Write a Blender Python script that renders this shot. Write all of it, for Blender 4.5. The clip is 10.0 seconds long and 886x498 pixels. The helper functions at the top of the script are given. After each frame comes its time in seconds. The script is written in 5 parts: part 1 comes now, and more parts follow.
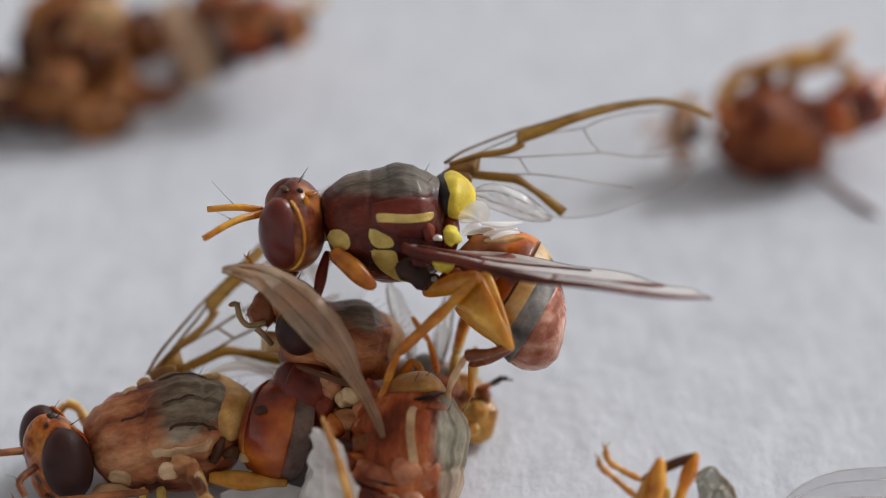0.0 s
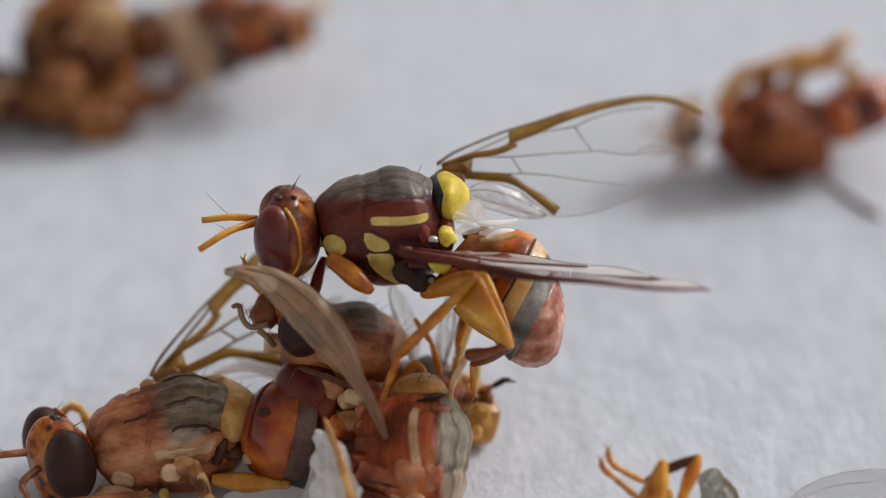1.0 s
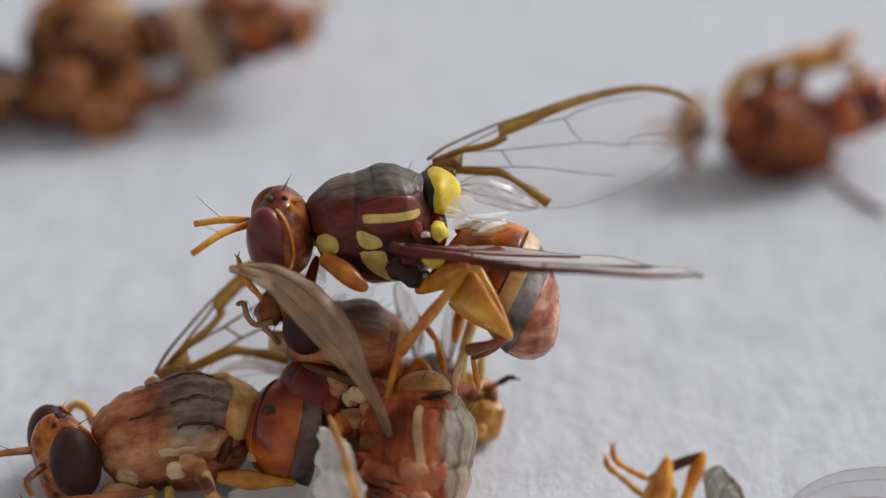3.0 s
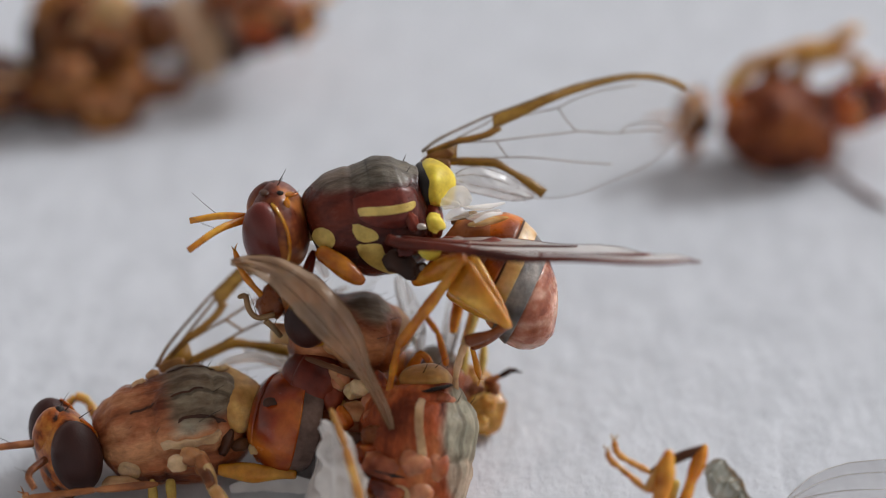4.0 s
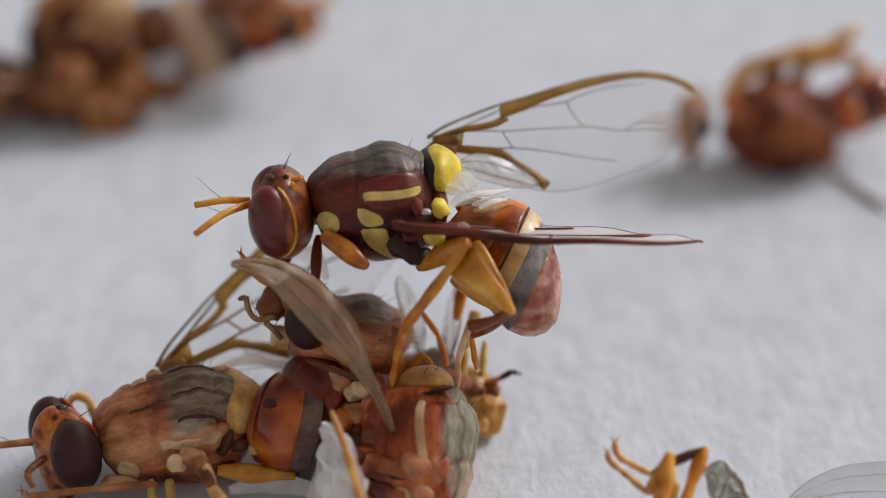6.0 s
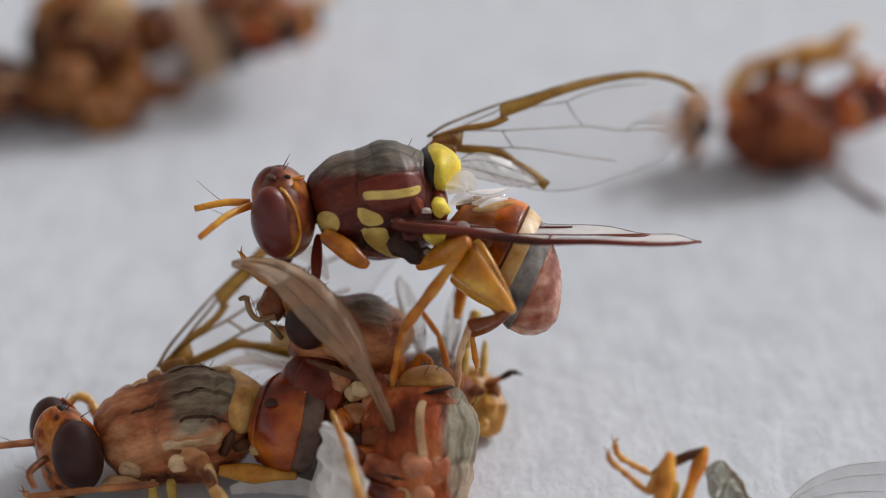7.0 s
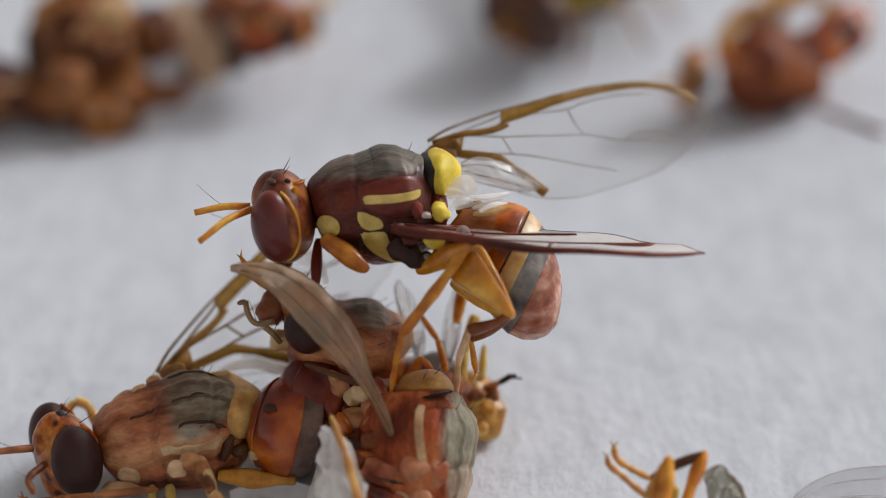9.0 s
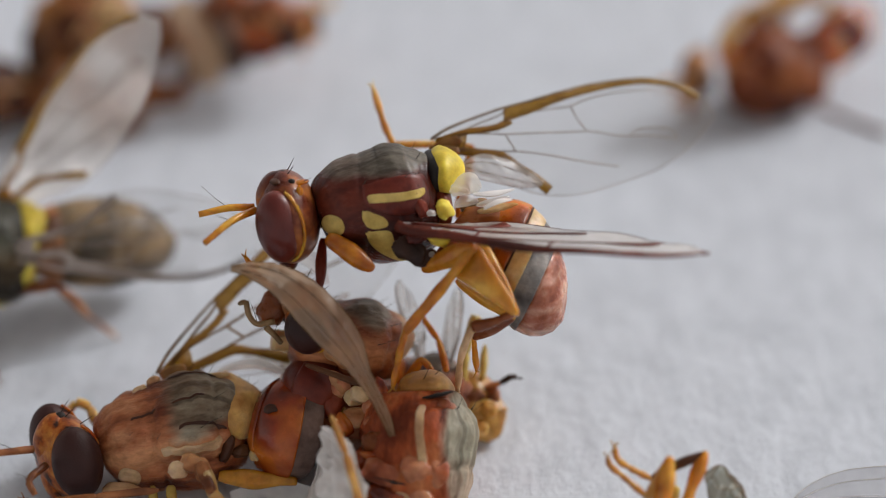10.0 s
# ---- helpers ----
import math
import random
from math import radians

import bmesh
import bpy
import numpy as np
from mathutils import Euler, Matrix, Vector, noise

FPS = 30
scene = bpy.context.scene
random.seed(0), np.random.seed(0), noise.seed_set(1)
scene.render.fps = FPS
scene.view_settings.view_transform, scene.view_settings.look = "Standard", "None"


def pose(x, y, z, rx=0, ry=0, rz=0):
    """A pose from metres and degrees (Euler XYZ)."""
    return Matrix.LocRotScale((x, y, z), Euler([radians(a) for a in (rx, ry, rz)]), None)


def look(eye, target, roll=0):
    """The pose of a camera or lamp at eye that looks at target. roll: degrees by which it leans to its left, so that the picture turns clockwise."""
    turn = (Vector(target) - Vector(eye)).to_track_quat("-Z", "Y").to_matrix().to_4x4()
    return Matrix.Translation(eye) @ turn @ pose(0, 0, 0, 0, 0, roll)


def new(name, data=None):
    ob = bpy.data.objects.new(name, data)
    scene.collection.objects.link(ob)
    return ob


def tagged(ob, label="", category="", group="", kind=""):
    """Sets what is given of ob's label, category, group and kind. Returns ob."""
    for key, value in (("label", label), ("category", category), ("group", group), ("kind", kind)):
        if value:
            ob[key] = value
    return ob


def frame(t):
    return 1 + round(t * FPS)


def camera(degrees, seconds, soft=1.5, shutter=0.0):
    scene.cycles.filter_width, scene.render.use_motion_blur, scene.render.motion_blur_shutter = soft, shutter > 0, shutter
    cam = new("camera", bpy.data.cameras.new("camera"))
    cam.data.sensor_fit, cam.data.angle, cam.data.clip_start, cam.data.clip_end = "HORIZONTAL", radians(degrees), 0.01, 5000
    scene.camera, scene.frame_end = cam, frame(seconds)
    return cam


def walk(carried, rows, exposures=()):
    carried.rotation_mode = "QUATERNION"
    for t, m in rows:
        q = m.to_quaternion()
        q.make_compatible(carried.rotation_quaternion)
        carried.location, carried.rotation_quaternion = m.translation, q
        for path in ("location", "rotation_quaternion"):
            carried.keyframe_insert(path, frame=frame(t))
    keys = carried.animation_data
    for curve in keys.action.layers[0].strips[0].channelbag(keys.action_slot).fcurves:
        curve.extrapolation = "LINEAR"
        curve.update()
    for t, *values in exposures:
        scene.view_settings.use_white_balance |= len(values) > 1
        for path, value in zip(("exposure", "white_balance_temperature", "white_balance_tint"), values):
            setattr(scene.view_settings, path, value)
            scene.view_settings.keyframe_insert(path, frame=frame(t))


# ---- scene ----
from mathutils.bvhtree import BVHTree

# A macro view of fruit flies on white paper. Lengths inside the things are in millimetres and become metres in part().
MM = 0.001
TILT = 35.0                      # the camera looks down on the paper by this angle
REACH = 43.0                     # from the lens to the plane in focus
st, ct = math.sin(radians(TILT)), math.cos(radians(TILT))
# stage axes: right, up across the view, towards the lens; its origin lies 4.4 mm over the paper
STAGE = Matrix(((1, 0, 0, 0), (0, st, -ct, 0), (0, ct, st, 4.4), (0, 0, 0, 1)))


def to_world(m):
    """A stage pose in millimetres as a world pose in metres."""
    w = STAGE @ m
    w.translation = w.translation * MM
    return w


# ---- camera ----
cam = camera(24.0, 10.0, soft=1.0)
cam.data.dof.use_dof = True
cam.data.dof.focus_distance = (REACH - 0.4) * MM
cam.data.dof.aperture_fstop = 36.0
cam.data.dof.aperture_blades = 0
EYE = STAGE @ Vector((0, 0, REACH))
SWAY = [  # seconds, drift of the picture to the right and downwards, in degrees
    (0.0, -0.233, 0.249),
    (0.5, -0.163, 0.249),
    (1.0, -0.163, 0.295),
    (1.5, -0.085, 0.202),
    (2.0, -0.054, 0.318),
    (2.5, -0.054, 0.303),
    (4.0, 0.008, 0.031),
    (4.5, 0.000, 0.000),
    (5.0, -0.054, 0.202),
    (5.5, 0.000, 0.085),
    (7.0, 0.031, 0.085),
    (7.5, 0.070, 0.031),
    (8.0, 0.062, 0.000),
    (8.5, 0.008, 0.117),
    (9.0, 0.000, 0.202),
    (9.5, -0.062, 0.334),
    (10.0, 0.016, 0.210),
]


def aim(right, down):
    m = Matrix.Translation(EYE * MM) @ STAGE.to_3x3().to_4x4()
    return m @ pose(0, 0, 0, 0, right, 0) @ pose(0, 0, 0, down, 0, 0)


walk(cam, [(t, aim(a, b)) for t, a, b in SWAY])

# ---- light ----
SUN_TO = Vector((0.68, 0.43, 0.6)).normalized()
world = bpy.data.worlds.new("sky")
scene.world = world
world.use_nodes = True
wn = world.node_tree.nodes
sky = wn.new("ShaderNodeTexSky")
sky.sky_type, sky.sun_disc = "NISHITA", False
sky.sun_elevation = math.asin(SUN_TO.z)
sky.sun_rotation = math.atan2(SUN_TO.x, SUN_TO.y)
sky.dust_density, sky.air_density, sky.ozone_density = 3.0, 0.7, 0.6
pale = wn.new("ShaderNodeHueSaturation")
pale.inputs["Saturation"].default_value = 0.0
warm = wn.new("ShaderNodeMix")   # the room tints the sky's light
warm.data_type, warm.blend_type = "RGBA", "MULTIPLY"
warm.inputs["Factor"].default_value = 1.0
warm.inputs["B"].default_value = (1.0, 0.94, 0.92, 1)
world.node_tree.links.new(sky.outputs[0], pale.inputs["Color"])
world.node_tree.links.new(pale.outputs[0], warm.inputs["A"])
world.node_tree.links.new(warm.outputs["Result"], wn["Background"].inputs[0])
wn["Background"].inputs[1].default_value = 0.172
sun = new("sun", bpy.data.lights.new("sun", "SUN"))
sun.data.energy, sun.data.angle, sun.data.color = 1.42, radians(12.0), (0.92, 0.955, 0.995)
sun.matrix_world = look(SUN_TO, (0, 0, 0))
scene.view_settings.exposure = -0.17


# ---- materials ----
def material(name):
    m = bpy.data.materials.new(name)
    m.use_nodes = True
    return m, m.node_tree.nodes, m.node_tree.links, m.node_tree.nodes["Principled BSDF"]


def noise_node(n, l, scale, detail=4.0, rough=0.6, stretch=None):
    co = n.new("ShaderNodeTexCoord")
    tex = n.new("ShaderNodeTexNoise")
    tex.inputs["Scale"].default_value = scale
    tex.inputs["Detail"].default_value = detail
    tex.inputs["Roughness"].default_value = rough
    src = co.outputs["Object"]
    if stretch:
        mp = n.new("ShaderNodeMapping")
        mp.inputs["Scale"].default_value = stretch
        l.new(src, mp.inputs[0])
        src = mp.outputs[0]
    l.new(src, tex.inputs["Vector"])
    return tex


def ramp_node(n, l, src, stops):
    r = n.new("ShaderNodeValToRGB")
    e = r.color_ramp.elements
    while len(e) < len(stops):
        e.new(0.5)
    for el, (p, c) in zip(e, stops):
        el.position, el.color = p, (*c, 1)
    l.new(src, r.inputs[0])
    return r


def bump_node(n, l, src, strength, distance):
    b = n.new("ShaderNodeBump")
    b.inputs["Strength"].default_value = strength
    b.inputs["Distance"].default_value = distance
    l.new(src, b.inputs["Height"])
    return b


def chitin(name, dark, base, pale, rough=0.4, coat=0.2, glow=0.0, grain=2600.0, patch=500.0, bump=0.35, stretch=None):
    """Insect skin: blotches at patch per metre, fine grain and relief."""
    m, n, l, p = material(name)
    big = noise_node(n, l, patch, 3.0, 0.55, stretch)
    col = ramp_node(n, l, big.outputs["Fac"], [(0.36, dark), (0.49, base), (0.65, pale)])
    fine = noise_node(n, l, grain, 5.0, 0.7)
    mix = n.new("ShaderNodeMix")
    mix.data_type, mix.blend_type = "RGBA", "MULTIPLY"
    mix.inputs["Factor"].default_value = 0.55
    tone = ramp_node(n, l, fine.outputs["Fac"], [(0.3, (0.38, 0.33, 0.3)), (0.6, (1.0, 1.0, 1.0))])
    l.new(col.outputs[0], mix.inputs["A"])
    l.new(tone.outputs[0], mix.inputs["B"])
    l.new(mix.outputs["Result"], p.inputs["Base Color"])
    rr = n.new("ShaderNodeMapRange")
    rr.inputs["To Min"].default_value, rr.inputs["To Max"].default_value = max(0.05, rough - 0.12), rough + 0.18
    l.new(fine.outputs["Fac"], rr.inputs["Value"])
    l.new(rr.outputs[0], p.inputs["Roughness"])
    l.new(bump_node(n, l, fine.outputs["Fac"], bump, 0.00006).outputs[0], p.inputs["Normal"])
    p.inputs["Coat Weight"].default_value = coat * 0.6
    p.inputs["Coat Roughness"].default_value = 0.1
    p.inputs["Specular IOR Level"].default_value = 0.2
    if glow:
        p.inputs["Subsurface Weight"].default_value = glow
        p.inputs["Subsurface Radius"].default_value = (1.0, 0.42, 0.12)
        p.inputs["Subsurface Scale"].default_value = 0.0007
    return m


def two_tone(name, side, top, z0, soft=0.12, front=0.35, rough=0.45, coat=0.15, stripes=0.6, facets=0.7, split=0.15):
    """Thorax skin: flanks of one pigment, the back of another with dark lengthwise lines, paler behind the furrow."""
    m, n, l, p = material(name)
    co = n.new("ShaderNodeTexCoord")
    mp = n.new("ShaderNodeMapping")
    mp.inputs["Scale"].default_value = (1000, 1000, 1000)
    l.new(co.outputs["Object"], mp.inputs[0])
    xyz = n.new("ShaderNodeSeparateXYZ")
    l.new(mp.outputs[0], xyz.inputs[0])
    big = noise_node(n, l, 1100.0, 4.0, 0.6, (0.4, 1, 1))
    fine = noise_node(n, l, 5200.0, 5.0, 0.7, (0.35, 1, 1))

    def math2(op, a, b):
        k = n.new("ShaderNodeMath")
        k.operation = op
        for i, v in enumerate((a, b)):
            if isinstance(v, (int, float)):
                k.inputs[i].default_value = v
            else:
                l.new(v, k.inputs[i])
        return k.outputs[0]

    def span(v, a, b, c, d):
        k = n.new("ShaderNodeMapRange")
        k.interpolation_type = "SMOOTHSTEP"
        l.new(v, k.inputs["Value"])
        for key, q in zip(("From Min", "From Max", "To Min", "To Max"), (a, b, c, d)):
            k.inputs[key].default_value = q
        return k.outputs[0]
    zz = math2("ADD", xyz.outputs["Z"], math2("MULTIPLY", math2("SUBTRACT", big.outputs["Fac"], 0.5), 0.5))
    fac = math2("MULTIPLY", span(zz, z0 - soft, z0 + soft, 0, 1), span(math2("ADD", xyz.outputs["X"], math2("MULTIPLY", fine.outputs["Fac"], 0.3)), split, split + 0.45, 1.0, front))
    c_side = ramp_node(n, l, big.outputs["Fac"], [(0.37, side[0]), (0.49, side[1]), (0.63, side[2])])
    c_top = ramp_node(n, l, big.outputs["Fac"], [(0.36, top[0]), (0.5, top[1]), (0.66, top[2])])
    lines = ramp_node(n, l, math2("ADD", math2("ABSOLUTE", xyz.outputs["Y"], 0), math2("MULTIPLY", big.outputs["Fac"], 0.12)),
                      [(0.0, (.5, .45, .4)), (.1, (.55, .5, .45)), (.16, (1, 1, 1)), (.36, (1, 1, 1)), (.4, (.3, .27, .25)), (.46, (.3, .27, .25)), (.5, (1, 1, 1)), (.74, (1, 1, 1)), (.78, (.5, .45, .42)), (.85, (1, 1, 1))])

    def mixed(kind, f, a, b):
        k = n.new("ShaderNodeMix")
        k.data_type, k.blend_type = "RGBA", kind
        if isinstance(f, (int, float)):
            k.inputs["Factor"].default_value = f
        else:
            l.new(f, k.inputs["Factor"])
        l.new(a, k.inputs["A"])
        l.new(b, k.inputs["B"])
        return k.outputs["Result"]
    lined = mixed("MULTIPLY", stripes, c_top.outputs[0], lines.outputs[0])
    both = mixed("MIX", fac, c_side.outputs[0], lined)
    upper = span(xyz.outputs["Z"], 0.45, 0.75, 0.0, stripes * 0.75)
    both = mixed("MULTIPLY", upper, both, lines.outputs[0])
    tone = ramp_node(n, l, fine.outputs["Fac"], [(0.3, (0.36, 0.31, 0.28)), (0.6, (1.0, 1.0, 1.0))])
    l.new(mixed("MULTIPLY", 0.7, both, tone.outputs[0]), p.inputs["Base Color"])
    l.new(math2("ADD", span(fac, 0, 1, rough - 0.08, rough + 0.15), math2("MULTIPLY", fine.outputs["Fac"], 0.15)), p.inputs["Roughness"])
    cell = n.new("ShaderNodeTexVoronoi")
    cell.inputs["Scale"].default_value = 2300.0
    l.new(co.outputs["Object"], cell.inputs["Vector"])
    height = math2("ADD", math2("ADD", fine.outputs["Fac"], big.outputs["Fac"]), math2("MULTIPLY", cell.outputs["Distance"], facets))
    l.new(bump_node(n, l, height, 0.6, 0.0001).outputs[0], p.inputs["Normal"])
    p.inputs["Coat Weight"].default_value = coat
    p.inputs["Coat Roughness"].default_value = 0.2
    p.inputs["Specular IOR Level"].default_value = 0.16
    p.inputs["Subsurface Weight"].default_value = 0.12
    p.inputs["Subsurface Radius"].default_value = (1.0, 0.4, 0.2)
    p.inputs["Subsurface Scale"].default_value = 0.0004
    return m


def eye_mat(name, dark, base, coat=0.5, rough=0.34):
    """A compound eye: tiny facets and a soft sheen."""
    m, n, l, p = material(name)
    co = n.new("ShaderNodeTexCoord")
    vor = n.new("ShaderNodeTexVoronoi")
    vor.inputs["Scale"].default_value = 26000.0
    l.new(co.outputs["Object"], vor.inputs["Vector"])
    big = noise_node(n, l, 900.0, 2.0)
    col = ramp_node(n, l, big.outputs["Fac"], [(0.3, dark), (0.7, base)])
    l.new(col.outputs[0], p.inputs["Base Color"])
    l.new(bump_node(n, l, vor.outputs["Distance"], 0.25, 0.00002).outputs[0], p.inputs["Normal"])
    p.inputs["Roughness"].default_value = rough
    p.inputs["Specular IOR Level"].default_value = 0.25
    p.inputs["Coat Weight"].default_value = coat
    p.inputs["Coat Roughness"].default_value = 0.2
    return m


def membrane_mat(name, tint, gloss, haze, body=(0.7, 0.66, 0.58), lets=0.65):
    """Wing skin: clear, with a sheen that grows towards grazing views, and a faint haze."""
    m, n, l, p = material(name)
    out = n["Material Output"]
    clear = n.new("ShaderNodeBsdfTransparent")
    clear.inputs[0].default_value = (*tint, 1)
    shine = n.new("ShaderNodeBsdfGlossy")
    shine.inputs["Roughness"].default_value = 0.16
    wav = noise_node(n, l, 1500.0, 3.0, 0.5, (1, 3, 1))
    bmp = bump_node(n, l, wav.outputs["Fac"], 0.35, 0.0001)
    l.new(bmp.outputs[0], shine.inputs["Normal"])
    fr = n.new("ShaderNodeFresnel")
    fr.inputs["IOR"].default_value = gloss
    l.new(bmp.outputs[0], fr.inputs["Normal"])
    film = n.new("ShaderNodeMixShader")
    l.new(fr.outputs[0], film.inputs[0])
    l.new(clear.outputs[0], film.inputs[1])
    l.new(shine.outputs[0], film.inputs[2])
    p.inputs["Base Color"].default_value = (*body, 1)
    p.inputs["Roughness"].default_value = 0.4
    mix = n.new("ShaderNodeMixShader")
    cloud = noise_node(n, l, 700.0, 3.0)
    mr = n.new("ShaderNodeMapRange")
    mr.inputs["To Min"].default_value, mr.inputs["To Max"].default_value = haze * 0.5, haze * 1.5
    l.new(cloud.outputs["Fac"], mr.inputs["Value"])
    l.new(mr.outputs[0], mix.inputs[0])
    l.new(film.outputs[0], mix.inputs[1])
    glowing = n.new("ShaderNodeBsdfTranslucent")
    glowing.inputs[0].default_value = (*body, 1)
    half = n.new("ShaderNodeMixShader")
    half.inputs[0].default_value = lets
    l.new(p.outputs[0], half.inputs[1])
    l.new(glowing.outputs[0], half.inputs[2])
    l.new(half.outputs[0], mix.inputs[2])
    l.new(mix.outputs[0], out.inputs[0])
    return m


def paper_mat():
    m, n, l, p = material("white_paper")
    fibre = noise_node(n, l, 2600.0, 6.0, 0.65, (1.0, 0.45, 1.0))
    pulp = noise_node(n, l, 420.0, 5.0, 0.6)
    stain = noise_node(n, l, 60.0, 4.0, 0.6)
    col = ramp_node(n, l, stain.outputs["Fac"], [(0.3, (0.556, 0.588, 0.634)), (0.7, (0.602, 0.636, 0.684))])
    mott = noise_node(n, l, 1500.0, 4.0, 0.65, (1.0, 0.5, 1.0))
    tone = ramp_node(n, l, mott.outputs["Fac"], [(0.34, (0.83, 0.835, 0.84)), (0.6, (1, 1, 1))])
    mul = n.new("ShaderNodeMix")
    mul.data_type, mul.blend_type = "RGBA", "MULTIPLY"
    mul.inputs["Factor"].default_value = 0.8
    l.new(col.outputs[0], mul.inputs["A"])
    l.new(tone.outputs[0], mul.inputs["B"])
    l.new(mul.outputs["Result"], p.inputs["Base Color"])
    add = n.new("ShaderNodeMath")
    add.operation = "MULTIPLY_ADD"
    l.new(pulp.outputs["Fac"], add.inputs[0])
    add.inputs[1].default_value = 2.2
    l.new(fibre.outputs["Fac"], add.inputs[2])
    l.new(bump_node(n, l, add.outputs[0], 0.6, 0.00009).outputs[0], p.inputs["Normal"])
    p.inputs["Roughness"].default_value = 0.85
    p.inputs["Specular IOR Level"].default_value = 0.2
    return m


PAPER = paper_mat()
GLOWTAN = chitin("amber_and_cream_tergite", (0.42, 0.16, 0.03), (0.62, 0.36, 0.13), (0.76, 0.6, 0.4), 0.3, 0.3, 0.35, 2600, 1000, 0.25)
PANEL = chitin("maroon_flank_plate", (0.05, 0.006, 0.004), (0.11, 0.014, 0.008), (0.17, 0.028, 0.014), 0.3, 0.4, 0.1, 3600, 1400, 0.4)
STUB = membrane_mat("grey_olive_torn_membrane", (0.6, 0.62, 0.56), 1.6, 0.8, (0.4, 0.41, 0.36))
PALEWING = membrane_mat("pale_grey_wing", (0.86, 0.86, 0.87), 1.5, 0.55, (0.64, 0.64, 0.65))
GOLDTAN = chitin("golden_tan_scutellum", (0.46, 0.22, 0.06), (0.72, 0.42, 0.13), (0.82, 0.58, 0.27), 0.35, 0.3, 0.25, 3000, 900, 0.4)
HONEY = chitin("honey_amber_thigh", (0.44, 0.16, 0.012), (0.6, 0.27, 0.025), (0.76, 0.44, 0.07), 0.16, 0.9, 0.4, 3400, 700, 0.1)
DARKRUST = chitin("dark_rust_shin", (0.06, 0.014, 0.004), (0.16, 0.04, 0.01), (0.3, 0.09, 0.02), 0.25, 0.5, 0.1)
DARKMAROON = chitin("dark_maroon_wing_edge", (0.05, 0.009, 0.005), (0.12, 0.022, 0.012), (0.22, 0.05, 0.03), 0.4, 0.1)
DEEPORANGE = chitin("deep_orange_tergite", (0.1, 0.015, 0.003), (0.38, 0.08, 0.006), (0.68, 0.2, 0.016), 0.25, 0.5, 0.4, 2600, 700, 0.25)
NEARWING = membrane_mat("silvery_wing_membrane", (0.93, 0.91, 0.9), 1.9, 0.42, (0.93, 0.92, 0.9))
SHIMMER = membrane_mat("shimmering_wing_membrane", (0.92, 0.9, 0.88), 2.2, 0.5, (0.9, 0.87, 0.83))
MAROON = chitin("maroon_cuticle", (0.08, 0.01, 0.006), (0.17, 0.026, 0.012), (0.28, 0.055, 0.022), 0.33, 0.3, 0.2)
LIVE_SKIN = two_tone("maroon_and_grey_thorax", ((0.03, 0.006, 0.004), (0.075, 0.012, 0.007), (0.15, 0.028, 0.014)), ((0.08, 0.068, 0.052), (0.15, 0.13, 0.1), (0.25, 0.215, 0.17)), 0.86, 0.07, 0.75, 0.26, 0.2, 0.36, 0.35)
YELLOW = chitin("lemon_yellow_cuticle", (0.62, 0.47, 0.05), (0.78, 0.62, 0.07), (0.85, 0.7, 0.12), 0.45, 0.1, 0.15, 3000, 700, 0.15)
CREAM = chitin("cream_yellow_mark", (0.5, 0.34, 0.08), (0.62, 0.45, 0.12), (0.7, 0.52, 0.17), 0.45, 0.1, 0.1, 3000, 900, 0.2)
AMBER = chitin("amber_leg", (0.36, 0.105, 0.008), (0.54, 0.2, 0.016), (0.74, 0.38, 0.05), 0.2, 0.7, 0.35, 3400, 1000, 0.2)
BROWN = chitin("dark_brown_cuticle", (0.025, 0.01, 0.006), (0.07, 0.025, 0.012), (0.12, 0.05, 0.02), 0.4, 0.2)
BLACK = chitin("blackish_cuticle", (0.01, 0.008, 0.008), (0.022, 0.018, 0.016), (0.04, 0.032, 0.028), 0.45, 0.15)
ORANGE = chitin("orange_tergite", (0.3, 0.06, 0.006), (0.62, 0.18, 0.012), (0.8, 0.34, 0.04), 0.3, 0.3, 0.5, 2600, 800, 0.3)
TAN = chitin("tan_tergite", (0.45, 0.24, 0.08), (0.63, 0.42, 0.2), (0.74, 0.56, 0.34), 0.38, 0.2, 0.25, 2600, 900, 0.3)
SLATE = chitin("slate_tergite", (0.07, 0.065, 0.065), (0.17, 0.165, 0.16), (0.34, 0.31, 0.28), 0.45, 0.15, 0, 3800, 1300, 0.6)
UMBER = chitin("dark_umber_tergite", (0.05, 0.032, 0.026), (0.12, 0.075, 0.06), (0.22, 0.14, 0.11), 0.45, 0.15, 0, 3800, 1200, 0.5)
DEEPRUST = chitin("deep_rust_tergite", (0.07, 0.008, 0.003), (0.3, 0.042, 0.007), (0.62, 0.17, 0.022), 0.2, 1.0, 0.35, 2600, 600, 0.25)
BUFF = chitin("buff_dry_wing", (0.34, 0.18, 0.09), (0.5, 0.3, 0.17), (0.62, 0.42, 0.26), 0.33, 0.25, 0.15, 3000, 700, 0.4)
ROSE = chitin("rosy_tergite", (0.16, 0.038, 0.022), (0.37, 0.125, 0.07), (0.66, 0.4, 0.3), 0.24, 0.5, 0.25, 2600, 1300, 0.5, (.8, 1, 1.4))
RUST = chitin("rust_cuticle", (0.1, 0.012, 0.003), (0.38, 0.07, 0.009), (0.7, 0.22, 0.03), 0.2, 0.9, 0.45, 2600, 1000, 0.3)
DRY = chitin("dried_brown_cuticle", (0.12, 0.035, 0.012), (0.38, 0.15, 0.055), (0.64, 0.34, 0.16), 0.36, 0.25, 0.12, 3600, 1300, 0.6, (0.4, 1, 1))
